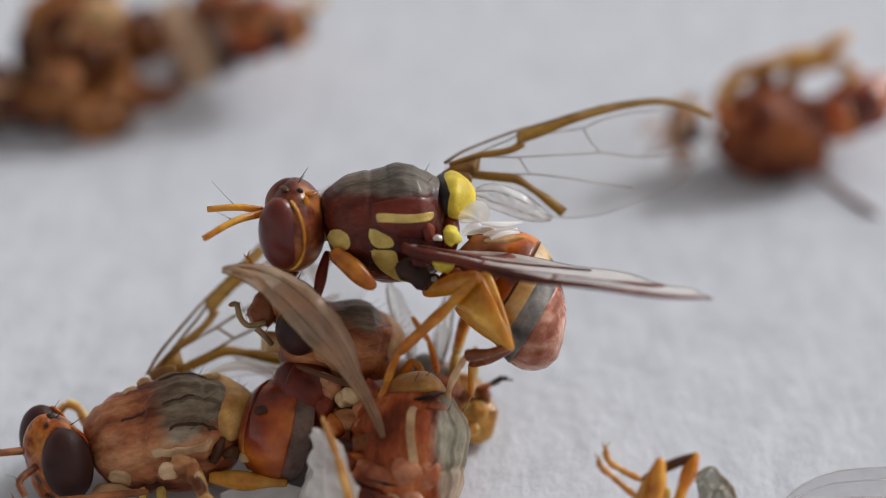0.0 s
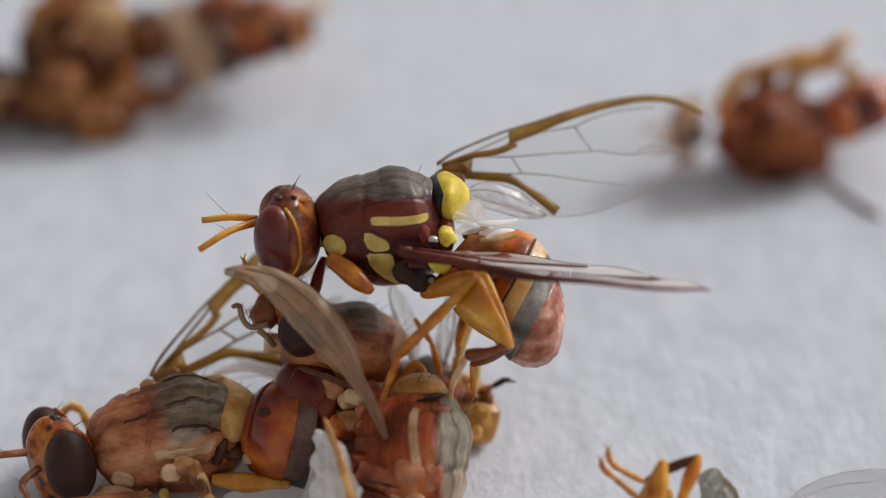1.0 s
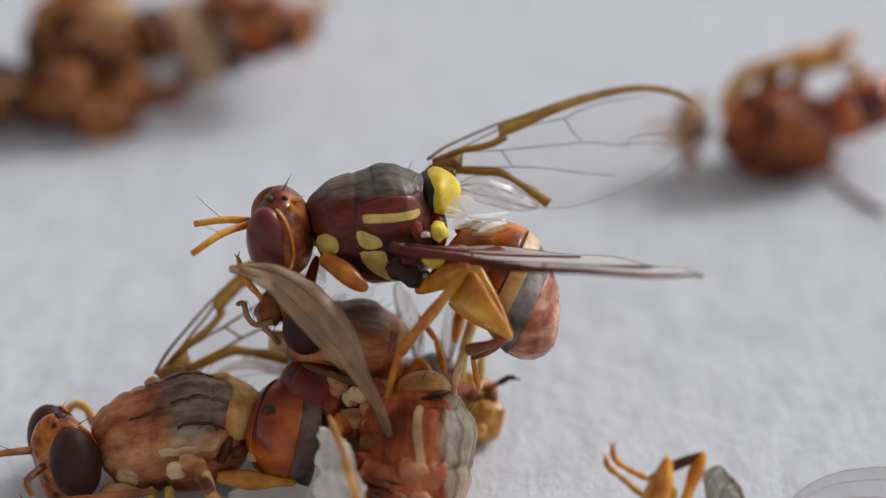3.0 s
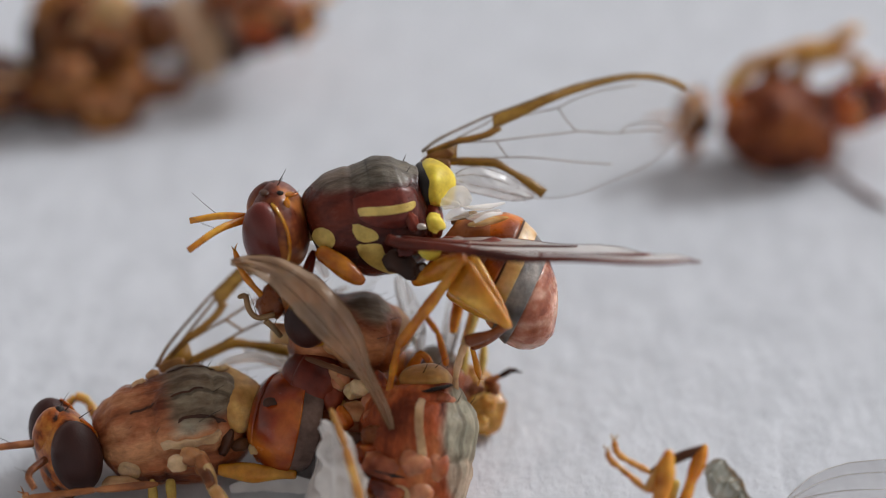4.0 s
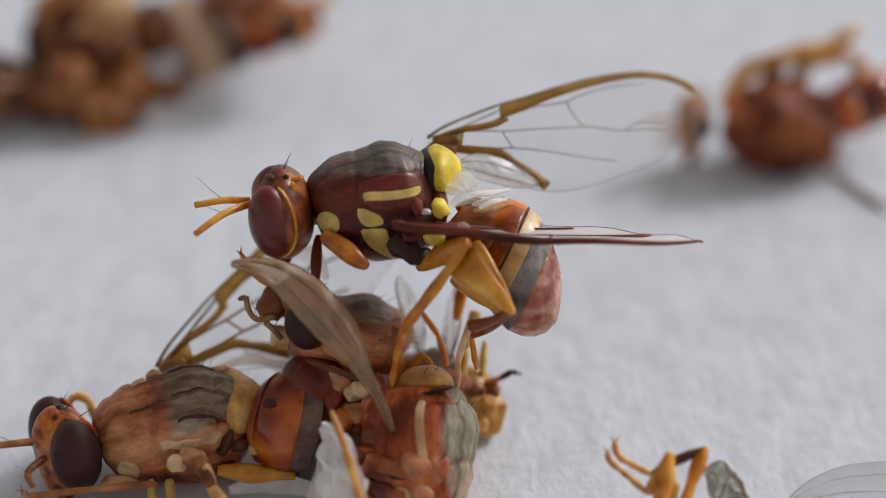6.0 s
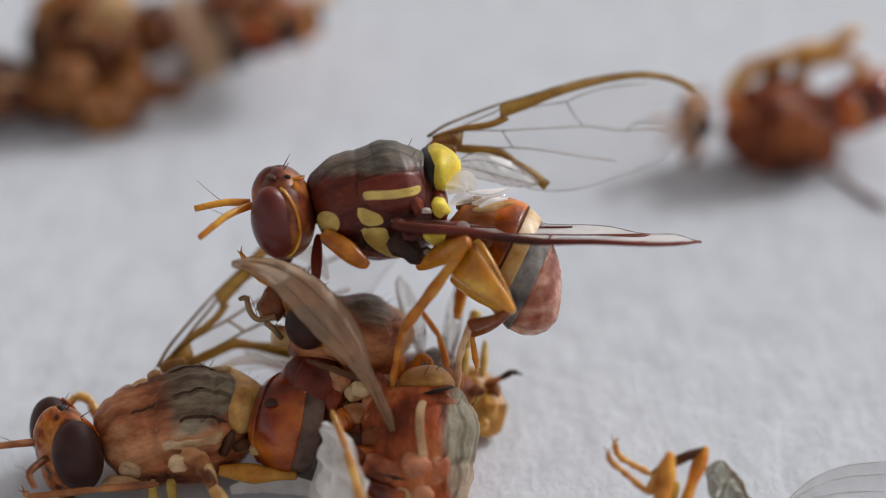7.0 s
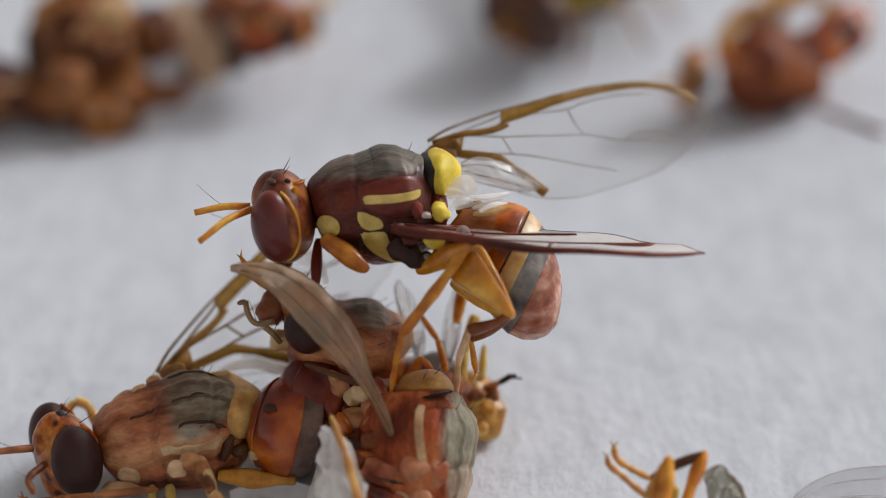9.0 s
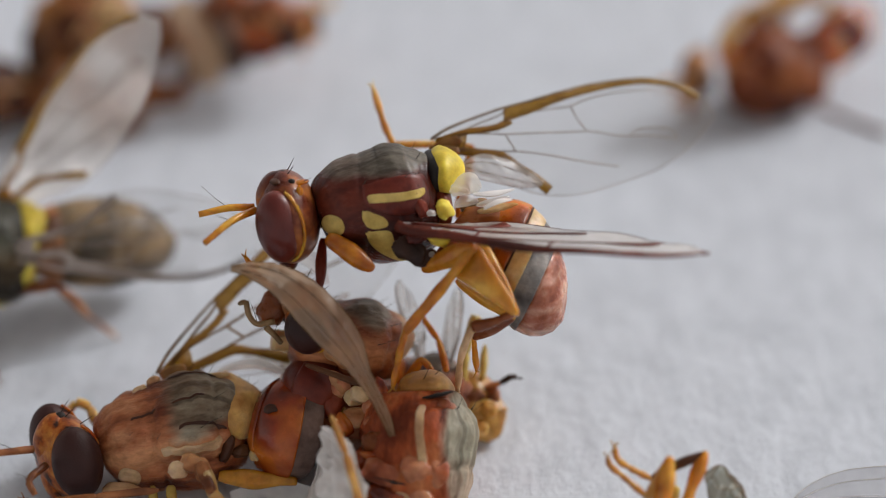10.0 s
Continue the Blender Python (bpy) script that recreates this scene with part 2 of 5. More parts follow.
DRYGREY = chitin("dried_grey_dorsum", (0.14, 0.11, 0.08), (0.26, 0.21, 0.15), (0.4, 0.33, 0.24), 0.6, 0.05, 0, 4200, 700, 0.6, (0.3, 1, 1))
DEAD_SKIN = two_tone("brown_dried_thorax", ((0.15, 0.034, 0.013), (0.43, 0.14, 0.055), (0.66, 0.31, 0.145)), ((0.15, 0.1, 0.06), (0.3, 0.25, 0.175), (0.44, 0.41, 0.31)), 0.7, 0.12, 0.06, 0.34, 0.1, 0.42, 0.7, -0.1)
MID_SKIN = two_tone("rusty_dried_thorax", ((0.11, 0.025, 0.01), (0.34, 0.1, 0.038), (0.56, 0.23, 0.095)), ((0.09, 0.07, 0.05), (0.2, 0.155, 0.115), (0.36, 0.29, 0.21)), 0.92, 0.1, 0.5, 0.3, 0.2, 0.25)
LOW_SKIN = two_tone("reddish_dried_thorax", ((0.16, 0.03, 0.01), (0.46, 0.1, 0.03), (0.66, 0.24, 0.09)), ((0.3, 0.28, 0.21), (0.42, 0.39, 0.3), (0.56, 0.52, 0.41)), 0.84, 0.08, 0.8, 0.5, 0.05, 0.35)
OLIVE_SKIN = two_tone("dark_olive_thorax", ((0.022, 0.016, 0.009), (0.06, 0.042, 0.02), (0.13, 0.085, 0.04)), ((0.04, 0.04, 0.028), (0.08, 0.078, 0.055), (0.14, 0.13, 0.095)), 0.5, 0.3, 0.6, 0.4, 0.2, 0.4)
DRYPINK = chitin("dried_reddish_cuticle", (0.18, 0.04, 0.016), (0.42, 0.125, 0.056), (0.66, 0.3, 0.16), 0.32, 0.25, 0.25, 3000, 1100, 0.4)
DRYTAN = chitin("dried_tan_mark", (0.46, 0.26, 0.13), (0.62, 0.39, 0.21), (0.74, 0.52, 0.32), 0.4, 0.15, 0.15, 3000, 900, 0.3)
HEADRED = chitin("reddish_brown_head", (0.06, 0.01, 0.006), (0.15, 0.032, 0.013), (0.36, 0.12, 0.03), 0.28, 0.35, 0.15, 2600, 1300, 0.3)
PUSHED = chitin("dark_rust_cuticle", (0.06, 0.012, 0.004), (0.165, 0.036, 0.01), (0.32, 0.1, 0.028), 0.5, 0.05, 0.15, 2600, 900)
FACE = chitin("mottled_orange_face", (0.03, 0.008, 0.003), (0.36, 0.085, 0.011), (0.62, 0.24, 0.04), 0.3, 0.3, 0.12, 3000, 2600, 0.35)
PALEVEIN = chitin("pale_grey_vein", (0.55, 0.53, 0.5), (0.68, 0.66, 0.63), (0.78, 0.76, 0.73), 0.4, 0.2)
HEAPSKIN = chitin("golden_brown_dried_cuticle", (0.05, 0.014, 0.004), (0.17, 0.052, 0.011), (0.4, 0.17, 0.04), 0.4, 0.2, 0.15, 2600, 700, 0.5)
GOLD = chitin("golden_dried_leg", (0.34, 0.15, 0.025), (0.58, 0.31, 0.065), (0.74, 0.48, 0.15), 0.28, 0.5, 0.35, 3000, 900, 0.3)
EYE_RED = eye_mat("maroon_compound_eye", (0.07, 0.01, 0.008), (0.15, 0.026, 0.018), 0.35, 0.3)
EYE_BROWN = eye_mat("brown_compound_eye", (0.035, 0.014, 0.009), (0.09, 0.035, 0.02), 0.35, 0.3)
EYE_DARK = eye_mat("dark_dried_eye", (0.022, 0.007, 0.006), (0.055, 0.018, 0.014), 0.05, 0.5)
WING = membrane_mat("clear_wing_membrane", (0.93, 0.93, 0.93), 1.36, 0.07)
WINGDRY = membrane_mat("dry_wing_membrane", (0.95, 0.93, 0.9), 1.5, 0.3, (0.86, 0.83, 0.78))
WINGFOLD = membrane_mat("folded_tan_wing", (0.78, 0.6, 0.44), 1.9, 0.6, (0.56, 0.37, 0.22), 0.45)
WHITEWING = membrane_mat("milky_wing_membrane", (0.97, 0.96, 0.95), 1.5, 0.45, (0.92, 0.9, 0.87))
MILK = membrane_mat("milky_crumpled_membrane", (0.97, 0.96, 0.95), 1.6, 0.62, (0.96, 0.94, 0.92), 0.45)
SILK = membrane_mat("white_crumpled_membrane", (0.97, 0.96, 0.95), 1.8, 0.85, (0.97, 0.96, 0.94), 0.3)
OLIVE = chitin("olive_brown_tergite", (0.04, 0.026, 0.012), (0.13, 0.085, 0.04), (0.3, 0.2, 0.1), 0.4, 0.2, 0.1, 3000, 1000, 0.4)
VEIN = chitin("brown_wing_vein", (0.08, 0.04, 0.015), (0.16, 0.085, 0.03), (0.24, 0.13, 0.05), 0.45, 0.15, 0.1)
VEINGREY = chitin("grey_wing_vein", (0.24, 0.2, 0.17), (0.36, 0.31, 0.27), (0.46, 0.4, 0.36), 0.4, 0.2)
BAND = chitin("brown_costal_band", (0.12, 0.055, 0.015), (0.22, 0.11, 0.03), (0.32, 0.17, 0.06), 0.4, 0.15, 0.2)
HAIR = chitin("black_bristle", (0.02, 0.015, 0.01), (0.04, 0.03, 0.02), (0.06, 0.05, 0.03), 0.4, 0.1)


# ---- mesh tools ----
def part(name, bm, mat, parent, label=""):
    """Links a bmesh in millimetres as one mesh under a thing or part."""
    bmesh.ops.recalc_face_normals(bm, faces=bm.faces)
    for v in bm.verts:
        v.co *= MM
    for f in bm.faces:
        f.smooth = True
    me = bpy.data.meshes.new(name)
    bm.to_mesh(me)
    bm.free()
    for mt in (mat if isinstance(mat, (list, tuple)) else [mat]):
        me.materials.append(mt)
    ob = new(name, me)
    ob.parent = parent
    if label:
        ob["label"] = label
    return ob


def smooth_line(rows, sub):
    """Catmull-Rom through rows of numbers."""
    a = np.array(rows, float)
    if sub <= 1:
        return a
    e = np.vstack([2 * a[0] - a[1], a, 2 * a[-1] - a[-2]])
    out = []
    for i in range(len(a) - 1):
        p0, p1, p2, p3 = e[i:i + 4]
        for k in range(sub):
            s = k / sub
            out.append(0.5 * (2 * p1 + (p2 - p0) * s + (2 * p0 - 5 * p1 + 4 * p2 - p3) * s * s + (3 * p1 - p0 - 3 * p2 + p3) * s ** 3))
    out.append(a[-1])
    return np.array(out)


def loft(bm, pts, rad, n=14, up=(0, 0, 1), sub=4, lump=0.0, seed=0.0):
    """A closed tube through pts; rad gives (across, along up) at each."""
    rows = [(*p, *(r if isinstance(r, (tuple, list)) else (r, r))) for p, r in zip(pts, rad)]
    a = smooth_line(rows, sub)
    up = Vector(up)
    rings = []
    for i in range(len(a)):
        c = Vector(a[i, :3])
        t = Vector(a[min(i + 1, len(a) - 1), :3]) - Vector(a[max(i - 1, 0), :3])
        t = t.normalized() if t.length > 1e-9 else Vector((1, 0, 0))
        side = up.cross(t)
        if side.length < 0.15:
            side = Vector((0.31, 0.95, 0.1)).cross(t)
        side.normalize()
        top = t.cross(side)
        ra, rb = max(a[i, 3], 0.004), max(a[i, 4], 0.004)
        ring = []
        for k in range(n):
            w = 2 * math.pi * k / n
            q = c + side * (ra * math.cos(w)) + top * (rb * math.sin(w))
            if lump:
                d = noise.noise(q * 1.6 + Vector((seed, seed * 0.7, 3.1)))
                q = q + (q - c) * (lump * d)
            ring.append(bm.verts.new(q))
        rings.append(ring)
    for r0, r1 in zip(rings, rings[1:]):
        for k in range(n):
            bm.faces.new((r0[k], r0[(k + 1) % n], r1[(k + 1) % n], r1[k]))
    bm.faces.new(rings[0][::-1])
    bm.faces.new(rings[-1])
    return bm


def egg(bm, c, r, turn=None, n=24, lump=0.0, seed=0.0, freq=1.4, power=1.0):
    """An uneven ellipsoid."""
    t = turn.to_3x3() if turn else Matrix.Identity(3)
    made = bmesh.ops.create_uvsphere(bm, u_segments=n, v_segments=max(8, n * 2 // 3), radius=1.0)["verts"]
    for v in made:
        q = v.co.copy()
        k = 1 + (lump * noise.noise(q * freq + Vector((seed, 1.7 * seed, 0.3))) if lump else 0)
        if power != 1.0:
            q = Vector([math.copysign(abs(a) ** power, a) for a in q])
        v.co = Vector(c) + t @ Vector((q.x * r[0] * k, q.y * r[1] * k, q.z * r[2] * k))
    return bm


def turn(rx, ry, rz):
    return Euler((radians(rx), radians(ry), radians(rz))).to_matrix().to_4x4()


def from_to(fwd, up):
    """Fly axes: forward, left, up as columns."""
    f = Vector(fwd).normalized()
    l = Vector(up).cross(f).normalized()
    u = f.cross(l)
    return Matrix((f, l, u)).transposed()


# ---- a fly and its parts ----
class Fly:
    """A fly whose own axes run forward, left and up from the middle of its thorax."""

    def __init__(self, centre, fwd, up, label, size=1.0, group="flies"):
        self.turn = from_to(fwd, up)
        self.centre = Vector(centre)
        m = self.turn.to_4x4()
        m.translation = self.centre
        self.rest = m
        self.size = size
        self.ob = new("fruit_fly")
        self.ob.matrix_world = to_world(m)
        tagged(self.ob, label, "fly", group)

    def loc(self, p):
        """A stage point in the fly's own axes."""
        return self.turn.transposed() @ (Vector(p) - self.centre)

    def locs(self, ps):
        return [self.loc(p) for p in ps]


# thorax profile: forward, half width, top, bottom
THX = [(1.27, .2, .2, -.3), (1.22, .48, .48, -.56), (1.06, .74, .78, -.8), (.74, .96, 1.04, -1.03), (.3, 1.04, 1.13, -1.15), (-.1, 1.1, 1.2, -1.25),
       (-.5, 1.1, 1.28, -1.22), (-.85, .98, 1.24, -1.02), (-1.08, .75, 1.06, -.72), (-1.2, .48, .76, -.4), (-1.24, .2, .45, -.1)]


GROOVES = [  # furrows on the flanks, as lines in (forward, up) seen from the side, with width and depth
    ((1.05, .02), (.3, .12), .05, .035), ((.3, .12), (-1.05, .06), .05, .04), ((.28, .2), (.33, -.95), .045, .04), ((-.38, .05), (-.5, -1.05), .05, .045),
    ((-.5, -.45), (-1.1, -.4), .045, .04), ((.3, -.5), (-.4, -.45), .03, .015), ((.95, -.5), (.3, -.85), .04, .03), ((-.8, .1), (-.9, .75), .04, .025)]


def thorax(fly, mat, long=1.0, lump=0.03, seed=1.0, sink=1.0, crease=0.0):
    """The thorax with its furrows. Returns it and a tree of its surface for laying marks."""
    s = fly.size
    bm = bmesh.new()
    loft(bm, [(x * long * s, 0, (hi + lo) * s / 2) for x, y, hi, lo in THX], [(y * s, (hi - lo) * s / 2) for x, y, hi, lo in THX], 72, (0, 0, 1), 8, lump, seed)
    for v in bm.verts:
        x, z = v.co.x / s, v.co.z / s
        k = 0.0
        if z > -.1:
            for x0, w, d in ((.28, .05, .028), (-1.0, .05, .03)):
                k += d * math.exp(-((x - x0 - .12 * abs(v.co.y / s)) / w) ** 2)
        for (x0, z0), (x1, z1), w, d in GROOVES:
            u = max(0, min(1, ((x - x0) * (x1 - x0) + (z - z0) * (z1 - z0)) / ((x1 - x0) ** 2 + (z1 - z0) ** 2)))
            q = math.hypot(x - x0 - u * (x1 - x0), z - z0 - u * (z1 - z0))
            k += d * math.exp(-(q / w) ** 2)
        k -= 0.02 * noise.noise(v.co * 4 + Vector((seed, 0, 0)))
        if crease:
            k -= crease * (abs(noise.noise(v.co * 2.2 + Vector((0, seed, 0)))) * 2 - .4) + crease * .5 * noise.noise(v.co * 6 + Vector((seed, 0, 0)))
        v.co -= Vector((0, v.co.y, v.co.z)) * (k * sink)
    bm.normal_update()
    tree = BVHTree.FromBMesh(bm)
    ob = part("thorax", bm, mat, fly.ob)
    bm = bmesh.new()
    loft(bm, [(1.05 * s * long, 0, -.05 * s), (1.3 * s * long, 0, -.08 * s), (1.6 * s * long, 0, -.1 * s)], [.36 * s, .26 * s, .26 * s], 16)
    part("neck", bm, TAN, fly.ob)
    return ob, tree


def bristles(fly, seed=1, long=.34):
    """Stiff hairs on the back and the scutellum's rim."""
    rnd = random.Random(seed)
    s = fly.size
    for x, y, z in ((.95, .55, .62), (.32, .85, .75), (-.55, .85, .8), (-.85, .35, 1.0), (-.75, .72, .78), (-1.6, .28, .5), (-1.5, .5, .35)):
        for sd in (1, -1):
            bm = bmesh.new()
            hair(bm, Vector((x, y * sd, z)) * s, Vector((-.7 + rnd.uniform(-.2, .2), sd * rnd.uniform(0, .4), .7 + rnd.uniform(-.3, .2))), long * s * rnd.uniform(.7, 1.1), .008)
            part("bristle", bm, HAIR, fly.ob)


def mark(fly, tree, outline, mat, side=1, name="mark", label="", thick=0.014):
    """A raised patch on the thorax: outline in (forward, up) as seen from the side, or from above with side 0."""
    s = fly.size
    ol = [Vector((p[0] * s, p[1] * s)) for p in outline]
    ol = [Vector(q) for q in smooth_line([tuple(p) for p in ol + [ol[0]]], 5)[:-1]]
    c = sum(ol, Vector((0, 0))) / len(ol)
    bm = bmesh.new()
    rings = []
    for k in (1.0, .93, .8, .55, .28):
        ring = []
        for q in ol:
            p = c + (q - c) * k
            if side:
                hit = tree.ray_cast(Vector((p.x, side * 4, p.y)), Vector((0, -side, 0)))
            else:
                hit = tree.ray_cast(Vector((p.x, p.y, 4)), Vector((0, 0, -1)))
            if hit[0] is None:
                hit = tree.find_nearest(Vector((p.x, side * .6, p.y)) if side else Vector((p.x, p.y, 1)))
            h = thick if k < 1 else -0.01
            ring.append(bm.verts.new(hit[0] + hit[1] * h))
        rings.append(ring)
    m = len(ol)
    for a, b in zip(rings, rings[1:]):
        for i in range(m):
            bm.faces.new((a[i], a[(i + 1) % m], b[(i + 1) % m], b[i]))
    bm.faces.new(rings[-1])
    return part(name, bm, mat, fly.ob, label)


def bar(x0, z0, x1, z1, w):
    """An outline of a stripe."""
    d = Vector((x1 - x0, z1 - z0))
    o = Vector((-d.y, d.x)).normalized() * w
    a, b = Vector((x0, z0)), Vector((x1, z1))
    return [a + o, a.lerp(b, .33) + o, a.lerp(b, .66) + o * .95, b + o * .8, b - o * .8, a.lerp(b, .66) - o, a.lerp(b, .33) - o, a - o * .8]


def oval(x, z, rx, rz, lean=0.0):
    return [(x + rx * math.cos(w) + lean * rz * math.sin(w), z + rz * math.sin(w)) for w in [2 * math.pi * k / 8 for k in range(8)]]


def scutellum(fly, mat, at=(-1.28, 0, .42), r=(.42, .68, .46), pitch=-18, rim=BLACK, label=""):
    s = fly.size
    bm = bmesh.new()
    egg(bm, Vector(at) * s, Vector(r) * s, turn(0, pitch, 0), 28, 0.05, 4, 1.4, .8)
    for v in bm.verts:   # narrower towards its free end
        k = max(0, (at[0] * s - v.co.x) / (r[0] * s))
        v.co.y *= 1 - .2 * k
        v.co.z -= .12 * s * k
        seam = (at[0] + r[0] * .4) * s
        if v.co.x < seam:
            v.co.x = seam + (v.co.x - seam) * (1 - .6 * min(1, abs(v.co.y) / (r[1] * s)) ** 1.6)
    ob = part("scutellum", bm, mat, fly.ob, label)
    bm = bmesh.new()
    egg(bm, Vector((at[0] + r[0] * .62, 0, at[2])) * s, Vector((r[0] * .55, r[1] * .88, r[2] * .86)) * s, turn(0, pitch, 0), 28, 0.05, 4, 1.4, .7)
    part("suture", bm, rim, fly.ob, "dark seam before the scutellum")
    return ob


def hair(bm, p, d, long, r=0.012, bend=0.15):
    p, d = Vector(p), Vector(d).normalized()
    side = d.orthogonal().normalized()
    loft(bm, [p, p + d * long * .5 + side * bend * long * .3, p + d * long + side * bend * long], [r, r * .7, r * .2], 5, (0.2, 0.5, 1), 2)


def head(fly, at=(1.72, 0, -.08), rot=(0, 0, 0), skin=RUST, face=AMBER, eye=EYE_RED, rim=CREAM, feelers=AMBER, r=(.6, .95, .96),
         eye_at=(.2, .62, .03), eye_r=(.47, .42, .77), tips=None, spots=True, mouth=True, aim_at=None, rim_r=.03):
    """Head with eyes, rims behind them, a frons, feelers, and mouth parts."""
    s = fly.size
    base = Matrix.Translation(Vector(at) * s) @ turn(*rot)
    if aim_at:
        base = Matrix.Translation(Vector(at) * s) @ (fly.turn.transposed() @ from_to(*aim_at)).to_4x4()

    def at_head(p):
        return base @ (Vector(p) * s)
    bm = bmesh.new()
    egg(bm, at_head((0, 0, 0)), Vector(r) * s, base, 30, 0.03, 2)
    hd = part("head", bm, skin, fly.ob)
    for sd in (1, -1):
        bm = bmesh.new()
        egg(bm, at_head((eye_at[0], sd * eye_at[1], eye_at[2])), Vector(eye_r) * s, base, 36, 0.015, 3)
        part("eye", bm, eye, hd, "glossy compound eye")
        bm = bmesh.new()
        ring = []
        for k in range(17):
            w = radians(118 + 138 * k / 16)
            hx, hz = eye_at[0] + (eye_r[0] + .03) * math.cos(w), eye_at[2] + (eye_r[2] + .03) * math.sin(w)
            hy = .97 * max(eye_at[1] * .9, r[1] * math.sqrt(max(.05, 1 - (hx / r[0]) ** 2 - (hz / r[2]) ** 2)))
            ring.append(at_head((hx, sd * hy, hz)))
        loft(bm, ring, [(.03 * s, .03 * s)] + [(rim_r * s, .07 * s)] * 15 + [(.03 * s, .03 * s)], 8, base.to_3x3() @ Vector((0, 1, 0)), 2)
        part("eye_rim", bm, rim, hd, "pale rim behind the eye")
    bm = bmesh.new()
    egg(bm, at_head((.2, 0, .5)), (.4 * s, .36 * s, .5 * s), base @ turn(0, -25, 0), 20, 0.06, 5)
    part("forehead", bm, face, hd)
    bm = bmesh.new()
    egg(bm, at_head((.36, 0, -.35)), (.24 * s, .42 * s, .5 * s), base, 20, 0.08, 7)
    part("face", bm, face, hd)
    if mouth:
        bm = bmesh.new()
        loft(bm, [at_head(p) for p in ((.12, 0, -.75), (.2, 0, -1.0), (.32, .02, -1.2))], [.26 * s, .2 * s, .12 * s], 12, (0, 1, 0))
        part("proboscis", bm, face, hd)
    if spots:
        for p, q in (((-.02, 0, .9), .12), ((.46, .2, -.1), .11), ((.46, -.2, -.1), .11), ((.42, .12, .42), .06), ((.42, -.12, .42), .06)):
            bm = bmesh.new()
            egg(bm, at_head(p), (q * s, q * s, q * s * .8), base, 12)
            part("spot", bm, BLACK, hd, "small dark spot")
    tips = tips or [[at_head((.5, .14, .08)), at_head((.85, .22, .1)), at_head((1.3, .3, -.1))], [at_head((.5, -.14, .08)), at_head((.85, -.2, .2)), at_head((1.3, -.26, .22))]]
    for line in tips:
        bm = bmesh.new()
        loft(bm, line, [.08 * s, .075 * s, .065 * s] if len(line) == 3 else [.07 * s] * len(line), 10, (0, 1, 0.2))
        ft = part("antenna", bm, feelers, hd)
        bm = bmesh.new()
        m = Vector(line[1])
        hair(bm, m, Vector(line[-1]) - m + Vector((.15, 0, .75)), .75 * s, .008)
        part("arista", bm, HAIR, ft, "hair-thin bristle")
    bm = bmesh.new()
    for p, d in (((-.1, .12, .92), (-.7, .3, .7)), ((-.1, -.12, .92), (-.7, -.3, .7)), ((-.3, .3, .75), (-1, .3, .5))):
        hair(bm, at_head(p), base.to_3x3() @ Vector(d), .32 * s)
    part("bristle", bm, HAIR, hd)
    return hd


def abdomen(fly, spine, rad, skins, up=(0, 0, 1), cuts=None, lump=0.03, n=28):
    """Overlapping tergites along a spine."""
    sub = 8
    a = smooth_line([(*p, *(r if isinstance(r, (tuple, list)) else (r, r))) for p, r in zip(spine, rad)], sub)
    m = len(a)
    cuts = cuts or [k / len(skins) for k in range(len(skins) + 1)]
    made = []
    for k, mat in enumerate(skins):
        i0, i1 = int(round(cuts[k] * (m - 1))), int(round(cuts[k + 1] * (m - 1)))
        i0 = max(0, i0 - 1)
        seg = a[i0:i1 + 1].copy()
        seg[:, 3:] *= (1.0 + 0.035 * np.linspace(0, 1, len(seg)))[:, None]
        if k < len(skins) - 1:
            seg = np.vstack([seg, seg[-1]])
            seg[-1, :3] += (seg[-2, :3] - seg[-3, :3]) * 0.02
            seg[-1, 3:] *= 0.93
        bm = bmesh.new()
        loft(bm, [tuple(q[:3]) for q in seg], [tuple(q[3:]) for q in seg], n, up, 1, lump, 2.0)
        made.append(part("tergite", bm, mat, fly.ob))
    return made


def broad_abdomen(fly, centre, long, wide, deep, facing, skins, cuts, n=56):
    """A short, broad abdomen: an ellipsoid of three stage half-axes, cut into tergites by planes across the way it faces."""
    c, m = Vector(centre), Matrix((long, wide, deep)).transposed()
    pole = (m.transposed() @ Vector(facing)).normalized()
    f1 = pole.cross(Vector((0.3, 0.2, 1))).normalized()
    f2 = pole.cross(f1)
    for k, mat in enumerate(skins):
        bm = bmesh.new()
        rings, steps = [], 12
        for i in range(steps + 2):
            w = cuts[k] + (cuts[k + 1] - cuts[k]) * min(1, i / steps) - (.03 if k and i == 0 else 0)
            w = max(-.999, min(.999, w))
            swell = 1 + .025 * min(1, i / steps) - (.05 if i > steps else 0)
            ring = []
            for a in range(n):
                g = 2 * math.pi * a / n
                q = m @ (pole * w + (f1 * math.cos(g) + f2 * math.sin(g)) * (math.sqrt(1 - w * w) * swell))
                q *= 1 + .05 * noise.noise(q * 1.3) + .015 * noise.noise(q * 5)
                ring.append(bm.verts.new(fly.loc(c + q)))
            rings.append(ring)
        for r0, r1 in zip(rings, rings[1:]):
            for a in range(n):
                bm.faces.new((r0[a], r0[(a + 1) % n], r1[(a + 1) % n], r1[a]))
        bm.faces.new(rings[0][::-1])
        bm.faces.new(rings[-1])
        part("tergite", bm, mat, fly.ob)


def crease(bm, a, b, r):
    """Flattens a limb's sides and pinches a furrow along it."""
    d = (b - a).normalized()
    o = d.cross(Vector((0.2, 0.5, 0.84))).normalized()
    q = d.cross(o)
    for v in bm.verts:
        w = v.co - a
        x, y = w.dot(o), w.dot(q)
        f = math.exp(-(x / (r * .3)) ** 2) * .22
        v.co -= q * (y * f) + o * (x * .12)


